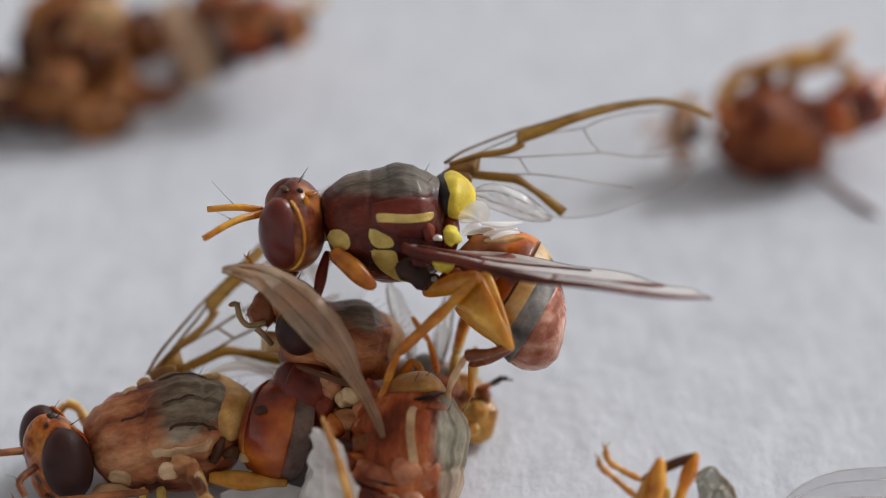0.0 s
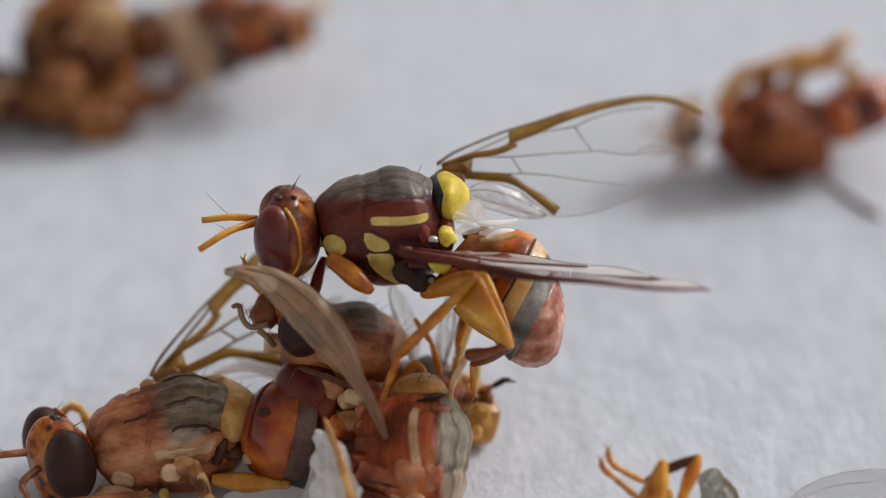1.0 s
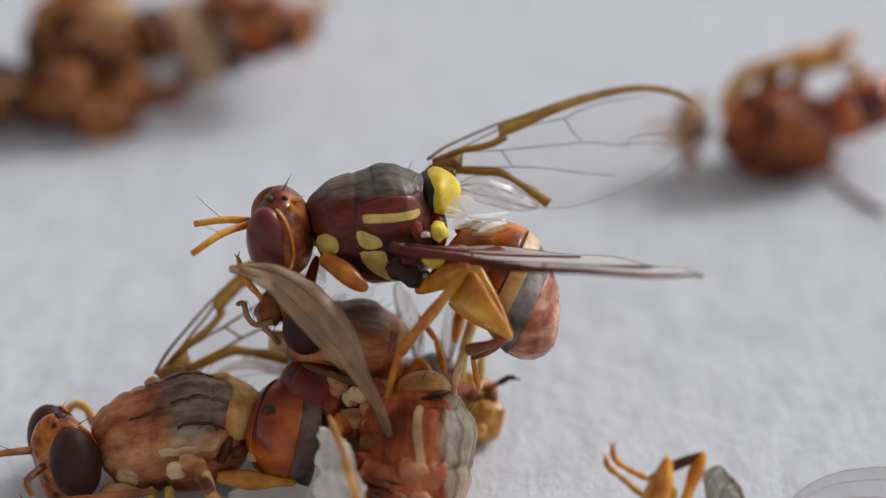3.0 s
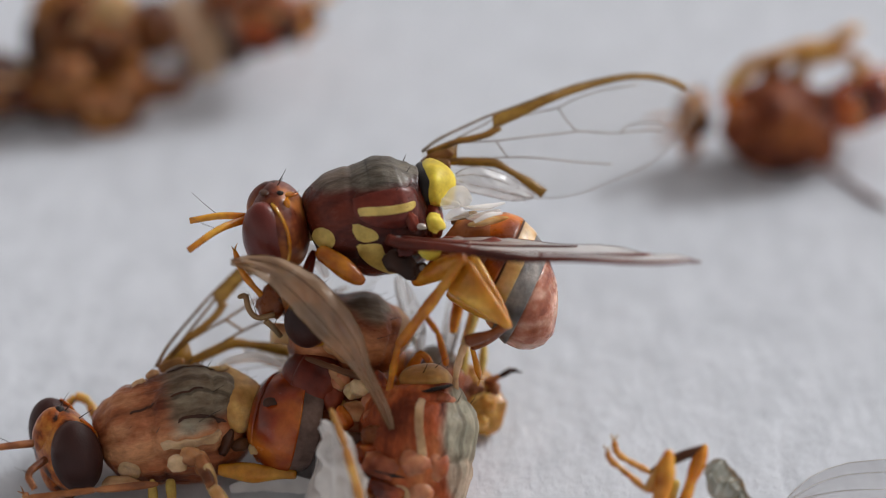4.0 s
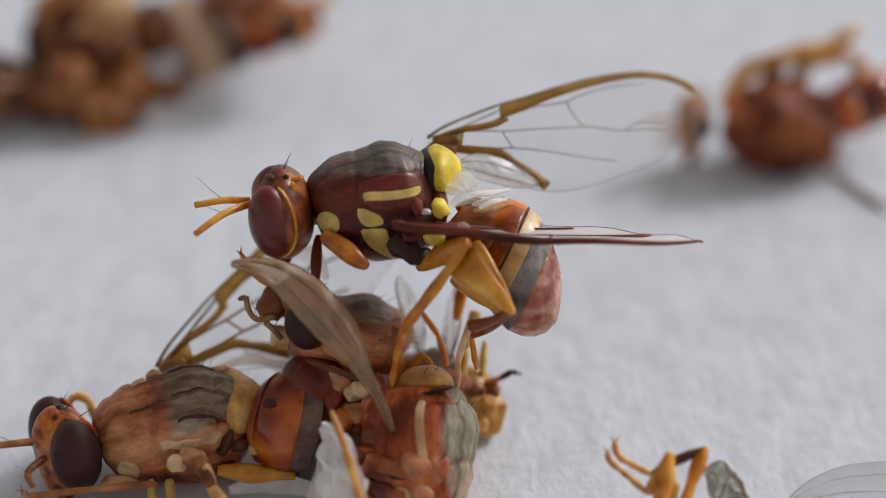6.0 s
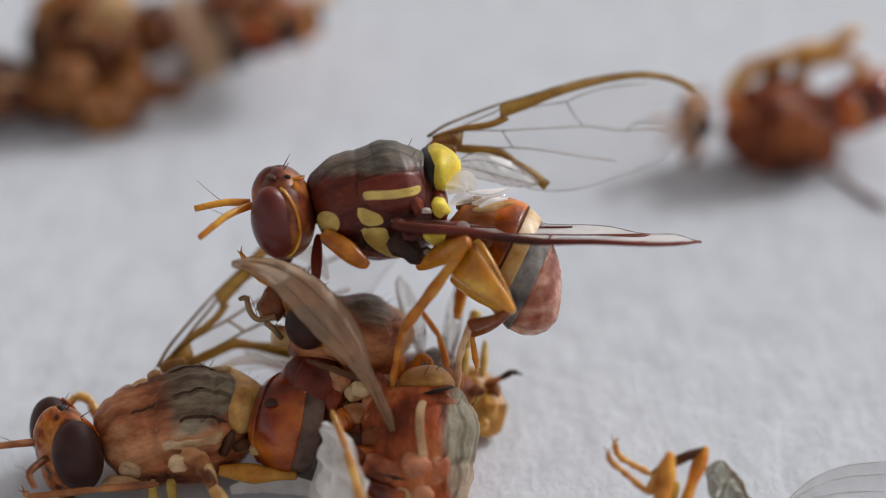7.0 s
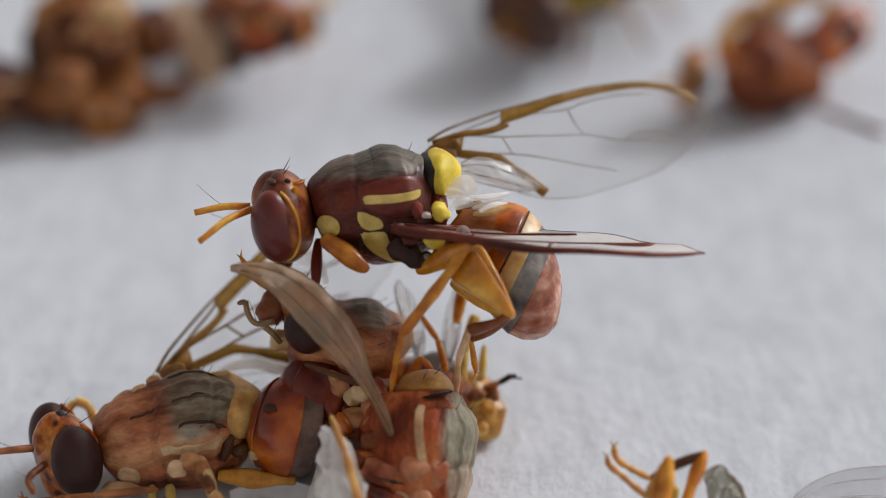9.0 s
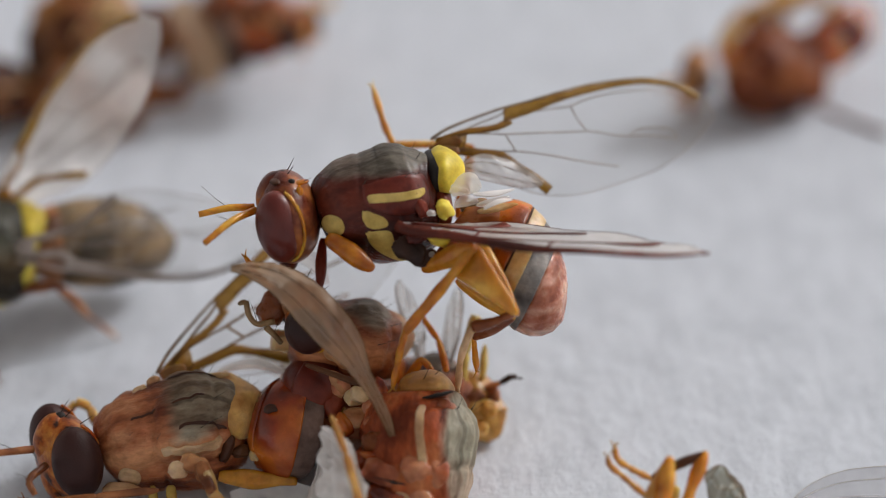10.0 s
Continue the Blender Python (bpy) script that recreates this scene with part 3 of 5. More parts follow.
def leg(fly, pts, rad, mats=(AMBER, AMBER, AMBER), n=14, wedge=False):
    """A leg through hip, knee, ankle and foot points: thigh, shin and foot joints."""
    pts = [Vector(p) for p in pts]
    bm = bmesh.new()
    a, b = pts[0], pts[1]
    size = (.62, .9, 1, .62, .3) if wedge else (.5, .82, 1, .78, .5)
    loft(bm, [a, a.lerp(b, .12), a.lerp(b, .45), a.lerp(b, .85), b, b + (b - a).normalized() * .04], [rad[0] * k for k in size] + [.02], n, (0.3, 0.8, 0.5), 5, .15 if wedge else .5, a.x * 3)
    crease(bm, a, b, rad[0])
    lg = part("leg", bm, mats[0], fly.ob)
    if len(pts) > 2:
        c = pts[2]
        bm = bmesh.new()
        sag = (b - a).normalized() * 0.04
        loft(bm, [b, b.lerp(c, .1), b.lerp(c, .5) + sag, b.lerp(c, .9), c], [rad[1] * .6, rad[1] * .9, rad[1], rad[1], rad[1] * .7], n, (0.3, 0.8, 0.5), 5, .4, b.x * 3)
        crease(bm, b, c, rad[1])
        part("shin", bm, mats[1], lg)
    if len(pts) > 3:
        foot = smooth_line([tuple(p) for p in pts[2:]], 4)
        m = len(foot)
        bm = bmesh.new()
        rr = []
        for i in range(m):
            f = (i / (m - 1)) * 5
            rr.append(rad[2] * (0.7 + 0.45 * (f - math.floor(f))))
        rr[-1] = rad[2] * .5
        loft(bm, [tuple(q) for q in foot], rr, 8, (0.3, 0.8, 0.5), 2)
        end = Vector(foot[-1])
        back = (end - Vector(foot[-2])).normalized()
        o = back.orthogonal().normalized()
        for sd in (1, -1):
            hair(bm, end, back + o * sd * .7, .16, .022, .3 * sd)
        part("foot", bm, mats[2], lg)
    return lg


def lumps(fly, rows, name="sclerite"):
    """Small crumpled plates: stage place, radii, lean about the line of sight, skin."""
    for i, (p, r, lean, mt) in enumerate(rows):
        bm = bmesh.new()
        egg(bm, (0, 0, 0), r, None, 20, .35, i * 3.1 + 1, 1.3, .85)
        m = fly.turn.transposed().to_4x4() @ turn(0, 0, lean)
        for v in bm.verts:
            v.co = fly.loc(p) + m @ v.co
        part(name, bm, mt, fly.ob)


# wing plan: along the wing and across it (leading edge positive), for a length of 6
LEAD = [(0, .03), (.34, .25), (.92, .48), (1.49, .68), (2.05, .83), (2.64, 1.01), (3.28, 1.18), (3.91, 1.29), (4.54, 1.35), (5.19, 1.28), (5.71, 1.06), (6.05, .6)]
TRAIL = [(0, -.1), (.4, -.35), (.9, -.6), (1.5, -.85), (2.09, -1.05), (2.56, -1.1), (3.14, -1.05), (3.75, -.88), (4.42, -.66), (4.93, -.44), (5.63, .09), (6.05, .6)]
RADIUS = [(.1, 0), (.67, .17), (1.11, .23), (1.37, .29), (1.62, .42), (2.05, .57), (2.62, .8), (3.25, .99), (3.9, 1.14), (4.54, 1.22), (5.18, 1.15), (5.72, .92)]
ANAL = [(.3, -.17), (1.01, -.25), (1.45, -.31), (1.77, -.51), (2.09, -.75), (2.4, -1.0)]
VEINS = [
    [(.34, .08), (.9, .32), (1.37, .51), (1.54, .62)],
    [(1.88, .57), (2.39, .65), (2.86, .72), (3.22, .87), (3.87, 1.03), (4.65, 1.11)],
    [(.72, .14), (1.21, .14), (1.49, .13), (2.12, .16), (2.83, .19), (3.31, .21), (3.93, .13), (4.6, .15), (5.2, .1)],
    [(2.86, .71), (3.04, .42), (3.2, .23)],
    [(1.49, .13), (1.6, -.04), (1.72, -.21)],
    [(.35, -.17), (1.0, -.21), (1.72, -.21), (2.4, -.28), (3.11, -.4), (3.9, -.5)],
    [(4.14, .1), (4.22, .21), (4.46, .3), (4.98, .31), (5.2, .16)],
]


def plate(bm, put, upper, lower, h=.012):
    """A thin strip between two lines of the wing plan."""
    rows = [[bm.verts.new(put(*q, d)) for q in line] for line, d in ((upper, h), (lower, h), (lower, -h), (upper, -h))]
    for i in range(len(upper) - 1):
        for j in range(4):
            bm.faces.new((rows[j][i], rows[j][i + 1], rows[(j + 1) % 4][i + 1], rows[(j + 1) % 4][i]))
    for i in (0, len(upper) - 1):
        bm.faces.new([r[i] for r in rows])


def ribbon(line, half):
    """Two lines on either side of a line of the wing plan."""
    a = smooth_line([(*p, w) for p, w in zip(line, half)], 4)
    up_, lo = [], []
    for i, q in enumerate(a):
        d = a[min(i + 1, len(a) - 1), :2] - a[max(i - 1, 0), :2]
        o = np.array((-d[1], d[0])) / max(1e-6, math.hypot(*d)) * q[2]
        up_.append(tuple(q[:2] + o))
        lo.append(tuple(q[:2] - o))
    return up_, lo


def wing(fly, base, s_axis, t_axis, bow=0.25, film=WING, vein=VEINGREY, edge=BAND, grow=1.0, crumple=0.0, label="clear wing with a brown front edge", thick=1.0, name="wing", front=.03):
    """A wing from its base; s_axis runs to the tip, t_axis to the leading edge (fly axes, mm per mm)."""
    b, S, T = Vector(base), Vector(s_axis) * grow, Vector(t_axis) * grow
    N = S.cross(T).normalized()
    g = min(1, grow)

    def put(s, t, lift=0.0):
        h = bow * math.sin(math.pi * min(1, max(0, s / 5.9))) * (1 - 0.15 * t) + 0.035 * math.sin(t * 7.0 + s * .6) - 0.05 * t * t
        h += crumple * noise.noise(Vector((s * .9, t * 1.2, 4.0)))
        return b + S * s + T * t + N * (h + lift)
    lead, trail = smooth_line(LEAD, 5), smooth_line(TRAIL, 5)
    bm = bmesh.new()
    grid = []
    m = 16
    for p, q in zip(lead, trail):
        grid.append([bm.verts.new(put(p[0] + (q[0] - p[0]) * k / m, p[1] + (q[1] - p[1]) * k / m)) for k in range(m + 1)])
    for r0, r1 in zip(grid, grid[1:]):
        for k in range(m):
            bm.faces.new((r0[k], r0[k + 1], r1[k + 1], r1[k]))
    wg = part(name, bm, film, fly.ob, label)
    bm = bmesh.new()
    line = [put(*p) for p in smooth_line(LEAD, 3)]
    k = len(line)
    loft(bm, line, [max(.012, front * g * (1.2 - i / k)) for i in range(k)], 8, N, 1)
    part("front_edge", bm, edge if front > .05 else vein, wg)
    # the brown band fills the strip behind the edge as a thin plate
    r1 = [q for q in smooth_line(RADIUS, 6) if q[0] > 1.45]
    top = [lead[np.abs(lead[:, 0] - q[0]).argmin()] for q in r1]
    bm = bmesh.new()
    plate(bm, put, [(q[0], u[1] - .015) for q, u in zip(r1, top)], [tuple(q) for q in r1])
    plate(bm, put, *ribbon(RADIUS[:5], [.05, .06, .065, .07, .08]), .016)
    plate(bm, put, [(.2, .03), (.45, .11), (.73, .17)], [(.22, -.1), (.45, -.19), (.68, -.22)])
    part("costal_band", bm, edge, wg, "brown band along the front edge")
    bm = bmesh.new()
    plate(bm, put, *ribbon(ANAL, [.07, .09, .09, .065, .1, .1]), .014)
    part("anal_streak", bm, edge, wg, "brown streak towards the hind edge")
    for vn in VEINS:
        bm = bmesh.new()
        line = [put(*p) for p in smooth_line(vn, 4)]
        loft(bm, line, [.015 * thick * min(1, grow + .1)] * len(line), 6, N, 1)
        part("vein", bm, vein, wg)
    bm = bmesh.new()
    line = [put(*p) for p in smooth_line(TRAIL[2:], 3)]
    loft(bm, line, [.009] * len(line), 5, N, 1)
    part("hind_edge", bm, vein, wg)
    return wg


def lobe(fly, line, half, across, film, label="", name="lobe", cup=.12, ripple=.006, waves=3.0, vein=None, crush=0.0):
    """A soft sheet of wing skin along a line of stage points, cupped across and finely ribbed."""
    a = smooth_line([(*p, w) for p, w in zip(line, half)], 6)
    o = Vector(across).normalized()
    bm = bmesh.new()
    rows, m = [], 14

    def at(i, v):
        c = Vector(a[i, :3])
        d = (Vector(a[min(i + 1, len(a) - 1), :3]) - Vector(a[max(i - 1, 0), :3])).normalized()
        x = (o - d * o.dot(d)).normalized()
        nn = d.cross(x)
        h = cup * (1 - v * v) * (a[i, 3] / max(half)) + ripple * math.sin(v * math.pi * waves + i * .12) + ripple * 1.5 * noise.noise(c * 2 + Vector((v, 0, 2)))
        q = c * 2.6 + Vector((v * a[i, 3] * 2.6, v * a[i, 3] * 1.4, 5))
        h += crush * (1 - 2.6 * abs(noise.noise(q)) - 1.3 * abs(noise.noise(q * 2.3)))
        return fly.loc(c + x * (v * a[i, 3]) + nn * h)
    for i in range(len(a)):
        rows.append([bm.verts.new(at(i, -1 + 2 * k / m)) for k in range(m + 1)])
    for r0, r1 in zip(rows, rows[1:]):
        for k in range(m):
            bm.faces.new((r0[k], r0[k + 1], r1[k + 1], r1[k]))
    ob = part(name, bm, film, fly.ob, label)
    for v in (-1, -.35, .45, 1) if vein else ():
        bm = bmesh.new()
        pts = [at(i, v) for i in range(0, len(a), 3)]
        loft(bm, pts, [.01] * len(pts), 6, (0, 0, 1), 1)
        part("vein", bm, vein, ob)
    return ob


# ---- the paper ----
bm = bmesh.new()
bmesh.ops.create_grid(bm, x_segments=60, y_segments=60, size=900)
bmesh.ops.translate(bm, verts=bm.verts, vec=(0, 250, 0))
for v in bm.verts:
    far = v.co.length
    v.co.z += 0.0 if far < 80 else 0.6 * noise.noise(v.co * 0.004)
paper = part("ground", bm, PAPER, None)
tagged(paper, "white uncoated paper sheet with fine fibrous grain", "paper", kind="structure")


# ---- the live fly on the heap ----
def side_marks(fly, tree, mat, sides=(1, -1), flank=True, thick=.014, stripe=True):
    for sd in sides:
        if stripe:
            mark(fly, tree, bar(.27, .47, -.9, .44, .085), mat, sd, "stripe", "stripe along the side of the back", thick)
        mark(fly, tree, oval(1.0, -.06, .22, .24), mat, sd, "shoulder_spot", "round shoulder mark", thick)
        if not flank:
            continue
        mark(fly, tree, [(.4, .24), (.24, .22), (-.04, .06), (-.08, -.1), (.12, -.16), (.32, -.12), (.42, .08)], mat, sd, "side_mark", "yellow wedge on the flank")
        mark(fly, tree, [(.4, -.2), (.12, -.18), (-.12, -.22), (-.2, -.5), (-.36, -.85), (-.52, -1.14), (-.25, -1.06), (.02, -.84), (.3, -.52)], mat, sd, "side_mark", "large yellow flank patch")


live = Fly((-1.35, 0.91, 0.00), (-1, -0.09, 0.10), (-0.09, 0.93, 0.36), "live maroon fruit fly with lemon-yellow marks standing on dead flies")
thx, tree = thorax(live, LIVE_SKIN, 1.0, 0.025, 1.0)
for sd in (1, -1):
    mark(live, tree, [(.36, .72), (-.1, .82), (-.6, .84), (-.96, .7), (-1.02, .4), (-.92, .1), (-.4, .06), (.05, .2), (.34, .42)], PANEL, sd, "flank_plate", "maroon plate on the flank", .022)
side_marks(live, tree, CREAM, thick=.036)
scutellum(live, YELLOW, (-1.47, 0, .58), (.4, .7, .44), -6, BLACK, "lemon-yellow scutellum")
bm = bmesh.new()
egg(bm, (-1.28, 0, -.15), (.25, .75, .55), None, 20, .08, 3)
part("postnotum", bm, MAROON, live.ob)
live_head = head(live, (1.84, 0, .02), (0, 0, 0), HEADRED, HEADRED, EYE_RED, AMBER, AMBER, rim_r=.04, r=(.62, .96, .98), aim_at=((-.99, -.07, -.1), (-.09, .93, .36)),
     tips=[live.locs([(-3.86, 0.94, 0.40), (-4.36, 0.75, 0.90), (-4.94, 0.35, 1.20)]), live.locs([(-3.88, 1.01, 0.10), (-4.40, 1.04, 0.20), (-5.01, 0.96, 0.20)])])
broad_abdomen(live, (1.61, -0.54, 0.1), (0.35, -1.4, 0.1), (0.82, 0.2, -0.1), (0, 0, .95), (.88, -.47, 0),
              # the BROWN sliver paints the shadow between the orange and cream tergites
              [DEEPORANGE, BROWN, GLOWTAN, SLATE, ROSE], [-1, -.34, -.3, -.02, .33, 1])
bm = bmesh.new()
loft(bm, live.locs([(0.26, 0.52, 0), (0.59, 0.24, 0), (1.0, -0.1, 0)]), [.5, .75, .9], 28, (0, 1, 0), 5, .05)
part("waist", bm, DARKRUST, live.ob)
far_root = live.loc((-0.21, 2.22, -0.75))
far_wing = wing(live, far_root, live.turn.transposed() @ Vector((1.02, .025, -.25)), live.turn.transposed() @ Vector((-.03, 1.05, -.05)))
near_root = live.loc((-0.93, 0.44, 1.30))
near_wing = wing(live, near_root, live.turn.transposed() @ Vector((.985, -.072, .16)), live.turn.transposed() @ Vector((.15, -.19, .85)), 0.1, NEARWING, DARKMAROON, DARKMAROON, thick=1.9, front=.1)
LIVE_LEGS = [
    ([(-2.36, 0.26, 0.80), (-1.47, -0.40, 1.10)], (.2, .1, .06), (AMBER, AMBER, AMBER)),
    ([(-2.51, 0.25, -0.20), (-2.64, -0.74, 0.10), (-3.32, -0.92, -0.10), (-3.86, -0.45, 0.10), (-4.10, -0.01, 0.30)], (.12, .09, .07), (MAROON, BROWN, AMBER)),
    ([(-0.45, -0.45, 0.80), (0.57, 0.01, 1.70), (-0.81, -1.71, 1.30), (-0.96, -2.27, 1.00), (-1.08, -2.85, 0.80)], (.22, .12, .08), (AMBER, AMBER, AMBER)),
    ([(0.71, 0.01, 1.0), (1.4, -1.37, 1.5), (0.54, -1.68, 1.3), (0.32, -2.27, 0.9), (0.25, -2.98, 0.5)], (.2, .12, .08), (HONEY, DARKRUST, DRYTAN)),
    ([(0.25, -0.68, 0.5), (1.39, -1.43, 0.9), (0.62, -1.88, 0.4), (0.72, -2.55, 0)], (.2, .1, .07), (HONEY, DARKRUST, AMBER)),
]


def flat_thigh(fly, limb, outline, deep, mat):
    """A thigh pressed flat: a rounded three-cornered plate with a ridge along its front."""
    ol = [Vector(q) for q in smooth_line([tuple(p) for p in outline + outline[:1]], 5)[:-1]]
    c = sum(ol, Vector()) / len(ol)
    bm = bmesh.new()
    rings = []
    for k, h in ((.55, -1), (.86, -.85), (.98, -.3), (1, .1), (.93, .62), (.8, .85), (.5, .96), (.2, 1)):
        rings.append([bm.verts.new(fly.loc(c + (q - c) * k + Vector((0, 0, deep * h)))) for q in ol])
    for a, b in zip(rings, rings[1:]):
        for i in range(len(ol)):
            bm.faces.new((a[i], a[(i + 1) % len(ol)], b[(i + 1) % len(ol)], b[i]))
    bm.faces.new(rings[0][::-1])
    bm.faces.new(rings[-1])
    bmesh.ops.recalc_face_normals(bm, faces=bm.faces)
    return part("thigh", bm, mat, limb, "broad honey-coloured thigh")


live_legs = [(leg(live, live.locs(p), r, m, 14, m[0] is HONEY), live.loc(p[0]), live.loc(p[-1])) for p, r, m in LIVE_LEGS]
flat_thigh(live, live_legs[3][0], [(0.61, 0.01, 1.35), (0.77, -0.12, 1.40), (1.13, -0.73, 1.50), (1.46, -1.29, 1.60), (1.37, -1.45, 1.60), (0.99, -1.20, 1.50), (0.47, -0.85, 1.35), (0.20, -0.63, 1.25), (0.32, -0.37, 1.25)], .3, HONEY)
# the far leg that is lifted over the back at the end
lift_leg = leg(live, live.locs([(0.31, 0.61, -1.00), (0.65, 2.15, -1.30), (-1.01, 2.25, -1.40), (-1.20, 2.72, -1.40), (-1.40, 3.50, -1.40)]), (.13, .09, .08), (AMBER, GOLD, GOLD))
bristles(live, 3, .16)
for d, q, mt, nm, lb in (((-.12, .42, .9), (.07, .07, .06), BLACK, "spot", "black spot with the simple eyes"), ((-.45, .35, .83), (.16, .13, .05), AMBER, "mark", "amber patch on the crown"),
                         ((-.3, .62, .72), (.06, .05, .13), AMBER, "mark", "amber patch on the crown"), ((.35, .25, .9), (.12, .2, .06), BROWN, "mark", "brown patch on the crown")):
    d = Vector(d).normalized()
    bm = bmesh.new()
    egg(bm, Vector((1.84 + d.x * .62, d.y * .94, .02 + d.z * .96)), q, None, 18, .2, 3)
    part(nm, bm, mt, live_head, lb)
lumps(live, [((0.03, 0.72, 0.95), (.16, .2, .15), 20, YELLOW), ((-0.11, 0.16, 1.05), (.22, .2, .14), -30, YELLOW)], "side_mark")
lumps(live, [((0.09, 2.10, -0.75), (.36, .13, .08), 22, BAND), ((0.19, 1.95, -0.70), (.2, .14, .08), -10, BAND)], "wing_root")
lumps(live, [((0.55, -0.50, 0.80), (.3, .2, .12), -50, HONEY)], "hip")
lumps(live, [((-0.25, 0.66, 1.05), (.09, .06, .06), 0, WHITEWING), ((-0.27, -0.17, 1.05), (.06, .06, .05), 0, WHITEWING)], "calypter")
lobe(live, [(0.45, 1.66, -0.4), (0.78, 1.64, -0.5), (1.25, 1.52, -0.6), (1.73, 1.34, -0.7), (2.11, 1.22, -0.8)], [0.1, 0.26, 0.27, 0.2, 0.04], (.1, 1, .2), WHITEWING, "milky lobe at the root of the wing", "alula", .12, .006, 3.0, VEINGREY, .08)
lobe(live, [(0.18, 1.03, 0.5), (0.36, 1.16, 0.5), (0.55, 1.22, 0.5), (0.76, 1.11, 0.5)], [0.08, 0.24, 0.28, 0.1], (.2, 1, .4), MILK, "milky scale under the wing root", "squama", .12, .006, 3.0, None, .1)
lobe(live, [(0.24, 0.79, 0.7), (0.47, 0.9, 0.75), (0.7, 0.86, 0.7)], [0.05, 0.14, 0.05], (.2, 1, .4), WHITEWING, "milky scale under the wing root", "squama")
lobe(live, [(0.62, 1.02, 0.7), (0.99, 1.01, 0.75), (1.45, 1.09, 0.7)], [0.03, 0.07, 0.02], (.2, 1, .4), SILK, "", "squama")
lobe(live, [(0.81, 0.72, 1.0), (1.09, 0.85, 1.0), (1.38, 0.88, 0.95)], [0.03, 0.05, 0.02], (.2, 1, .4), SILK, "", "squama")
lobe(live, [(0.32, 0.18, 1.0), (0.47, 0.33, 1.0), (0.66, 0.15, 1.0)], [0.04, 0.13, 0.03], (.2, 1, .4), WHITEWING, "", "squama")
lumps(live, [((-0.71, -0.08, 1.05), (.34, .24, .12), -30, BROWN), ((-0.56, 0.18, 1.10), (.2, .14, .1), 10, MAROON), ((-0.36, -0.24, 0.95), (.26, .14, .12), 25, BROWN), ((0.07, -0.08, 0.80), (.25, .14, .1), 30, MAROON),
             ((0.32, 0.30, 0.60), (.3, .14, .15), 0, MAROON), ((0.76, 0.18, 0.50), (.28, .3, .12), -20, MAROON), ((0.63, 0.80, 0.20), (.28, .12, .15), 10, OLIVE), ((-0.44, 0.75, 0.95), (.12, .2, .08), 10, MAROON),
             ((1.10, 0.72, 0.75), (.4, .07, .1), 8, TAN), ((1.01, 0.86, 0.50), (.35, .06, .1), 12, WHITEWING)])

# ---- the dead fly lying on its flank ----
dead = Fly((-5.72, -3.62, -0.50), (-.97, -.18, .12), (-.14, .74, .64), "dead brown fruit fly with faded stripes lying on the paper", 1.03)
thx, tree = thorax(dead, DEAD_SKIN, 1.2, .05, 5.0, 1.6, .03)
side_marks(dead, tree, DRYTAN, (1, -1), False, .06)
for x0, y0, x1, y1, w in ((-.15, .79, -1.05, .77, .022), (-.1, .33, -.75, .33, .018), (-.1, -.42, -1.1, -.4, .026), (.75, .42, .25, .36, .02)):
    mark(dead, tree, bar(x0, y0, x1, y1, w), BROWN, 0, "streak", "dark streak on the back", .022)
scutellum(dead, GOLDTAN, (-1.42, 0, .42), (.56, .86, .42), -16, BLACK, "tan scutellum")
head(dead, dead.loc((-7.88, -4.01, -0.10)) / dead.size, (0, 0, 0), FACE, FACE, EYE_DARK, RUST, DRY, r=(.6, .94, .92), eye_at=(.0, .62, .12), eye_r=(.5, .5, .78), aim_at=((-.84, -.28, .42), (-.12, .87, .43)),
     tips=[dead.locs([(-8.44, -3.80, 0.60), (-8.74, -3.81, 0.80), (-9.16, -3.84, 1.00)]), dead.locs([(-8.15, -4.11, 0.80), (-8.41, -4.36, 1.20), (-8.28, -4.65, 1.30)])])
abdomen(dead, dead.locs([(-4.50, -3.30, -0.60), (-4.25, -3.34, -0.60), (-3.95, -3.40, -0.60), (-3.58, -3.48, -0.50), (-3.30, -3.55, -0.50), (-3.06, -3.60, -0.55), (-2.92, -3.63, -0.60), (-2.86, -3.65, -0.60)]),
        [.35, .45, .7, 1.0, 1.13, 1.08, .95, .5], [DEEPRUST, DEEPRUST, DEEPRUST, UMBER, UMBER], (0, 1, 0), [0, .2, .4, .63, .86, 1], .08, 40)
wing(dead, dead.loc((-6.11, -2.42, -1.00)), dead.turn.transposed() @ Vector((.97, .55, -.38)), dead.turn.transposed() @ Vector((-.44, 1.08, -.12)), .12, WING, VEIN, BAND, 1.0, .08, "clear wing with thick brown veins", 1.9)
for p, r, m in [
    ([(-7.41, -3.52, -1.20), (-7.60, -3.10, -1.30), (-7.90, -2.99, -1.30), (-8.12, -3.25, -1.30)], (.14, .14, .1), (GOLD, GOLD, GOLD)),
    ([(-4.73, -4.46, 0.10), (-3.16, -4.62, 0.00)], (.2, .1, .06), (HONEY, HONEY, HONEY)),
    ([(-5.01, -4.10, 0.90), (-4.74, -4.68, 1.30), (-4.34, -5.19, 1.30)], (.16, .14, .06), (DRY, TAN, AMBER)),
    ([(-5.92, -4.69, 0.50), (-7.12, -4.74, 0.90), (-8.51, -4.89, 0.80), (-8.60, -4.79, 0.80)], (.1, .09, .08), (DRY, DRY, DRY)),
    ([(-6.08, -4.63, 0.20), (-6.03, -5.30, 0.40)], (.1, .09, .06), (CREAM, CREAM, AMBER)),
    ([(-5.71, -4.63, 0.20), (-5.64, -5.30, 0.40)], (.12, .09, .06), (CREAM, CREAM, AMBER)),
]:
    leg(dead, dead.locs(p), r, m)
bristles(dead, 5)
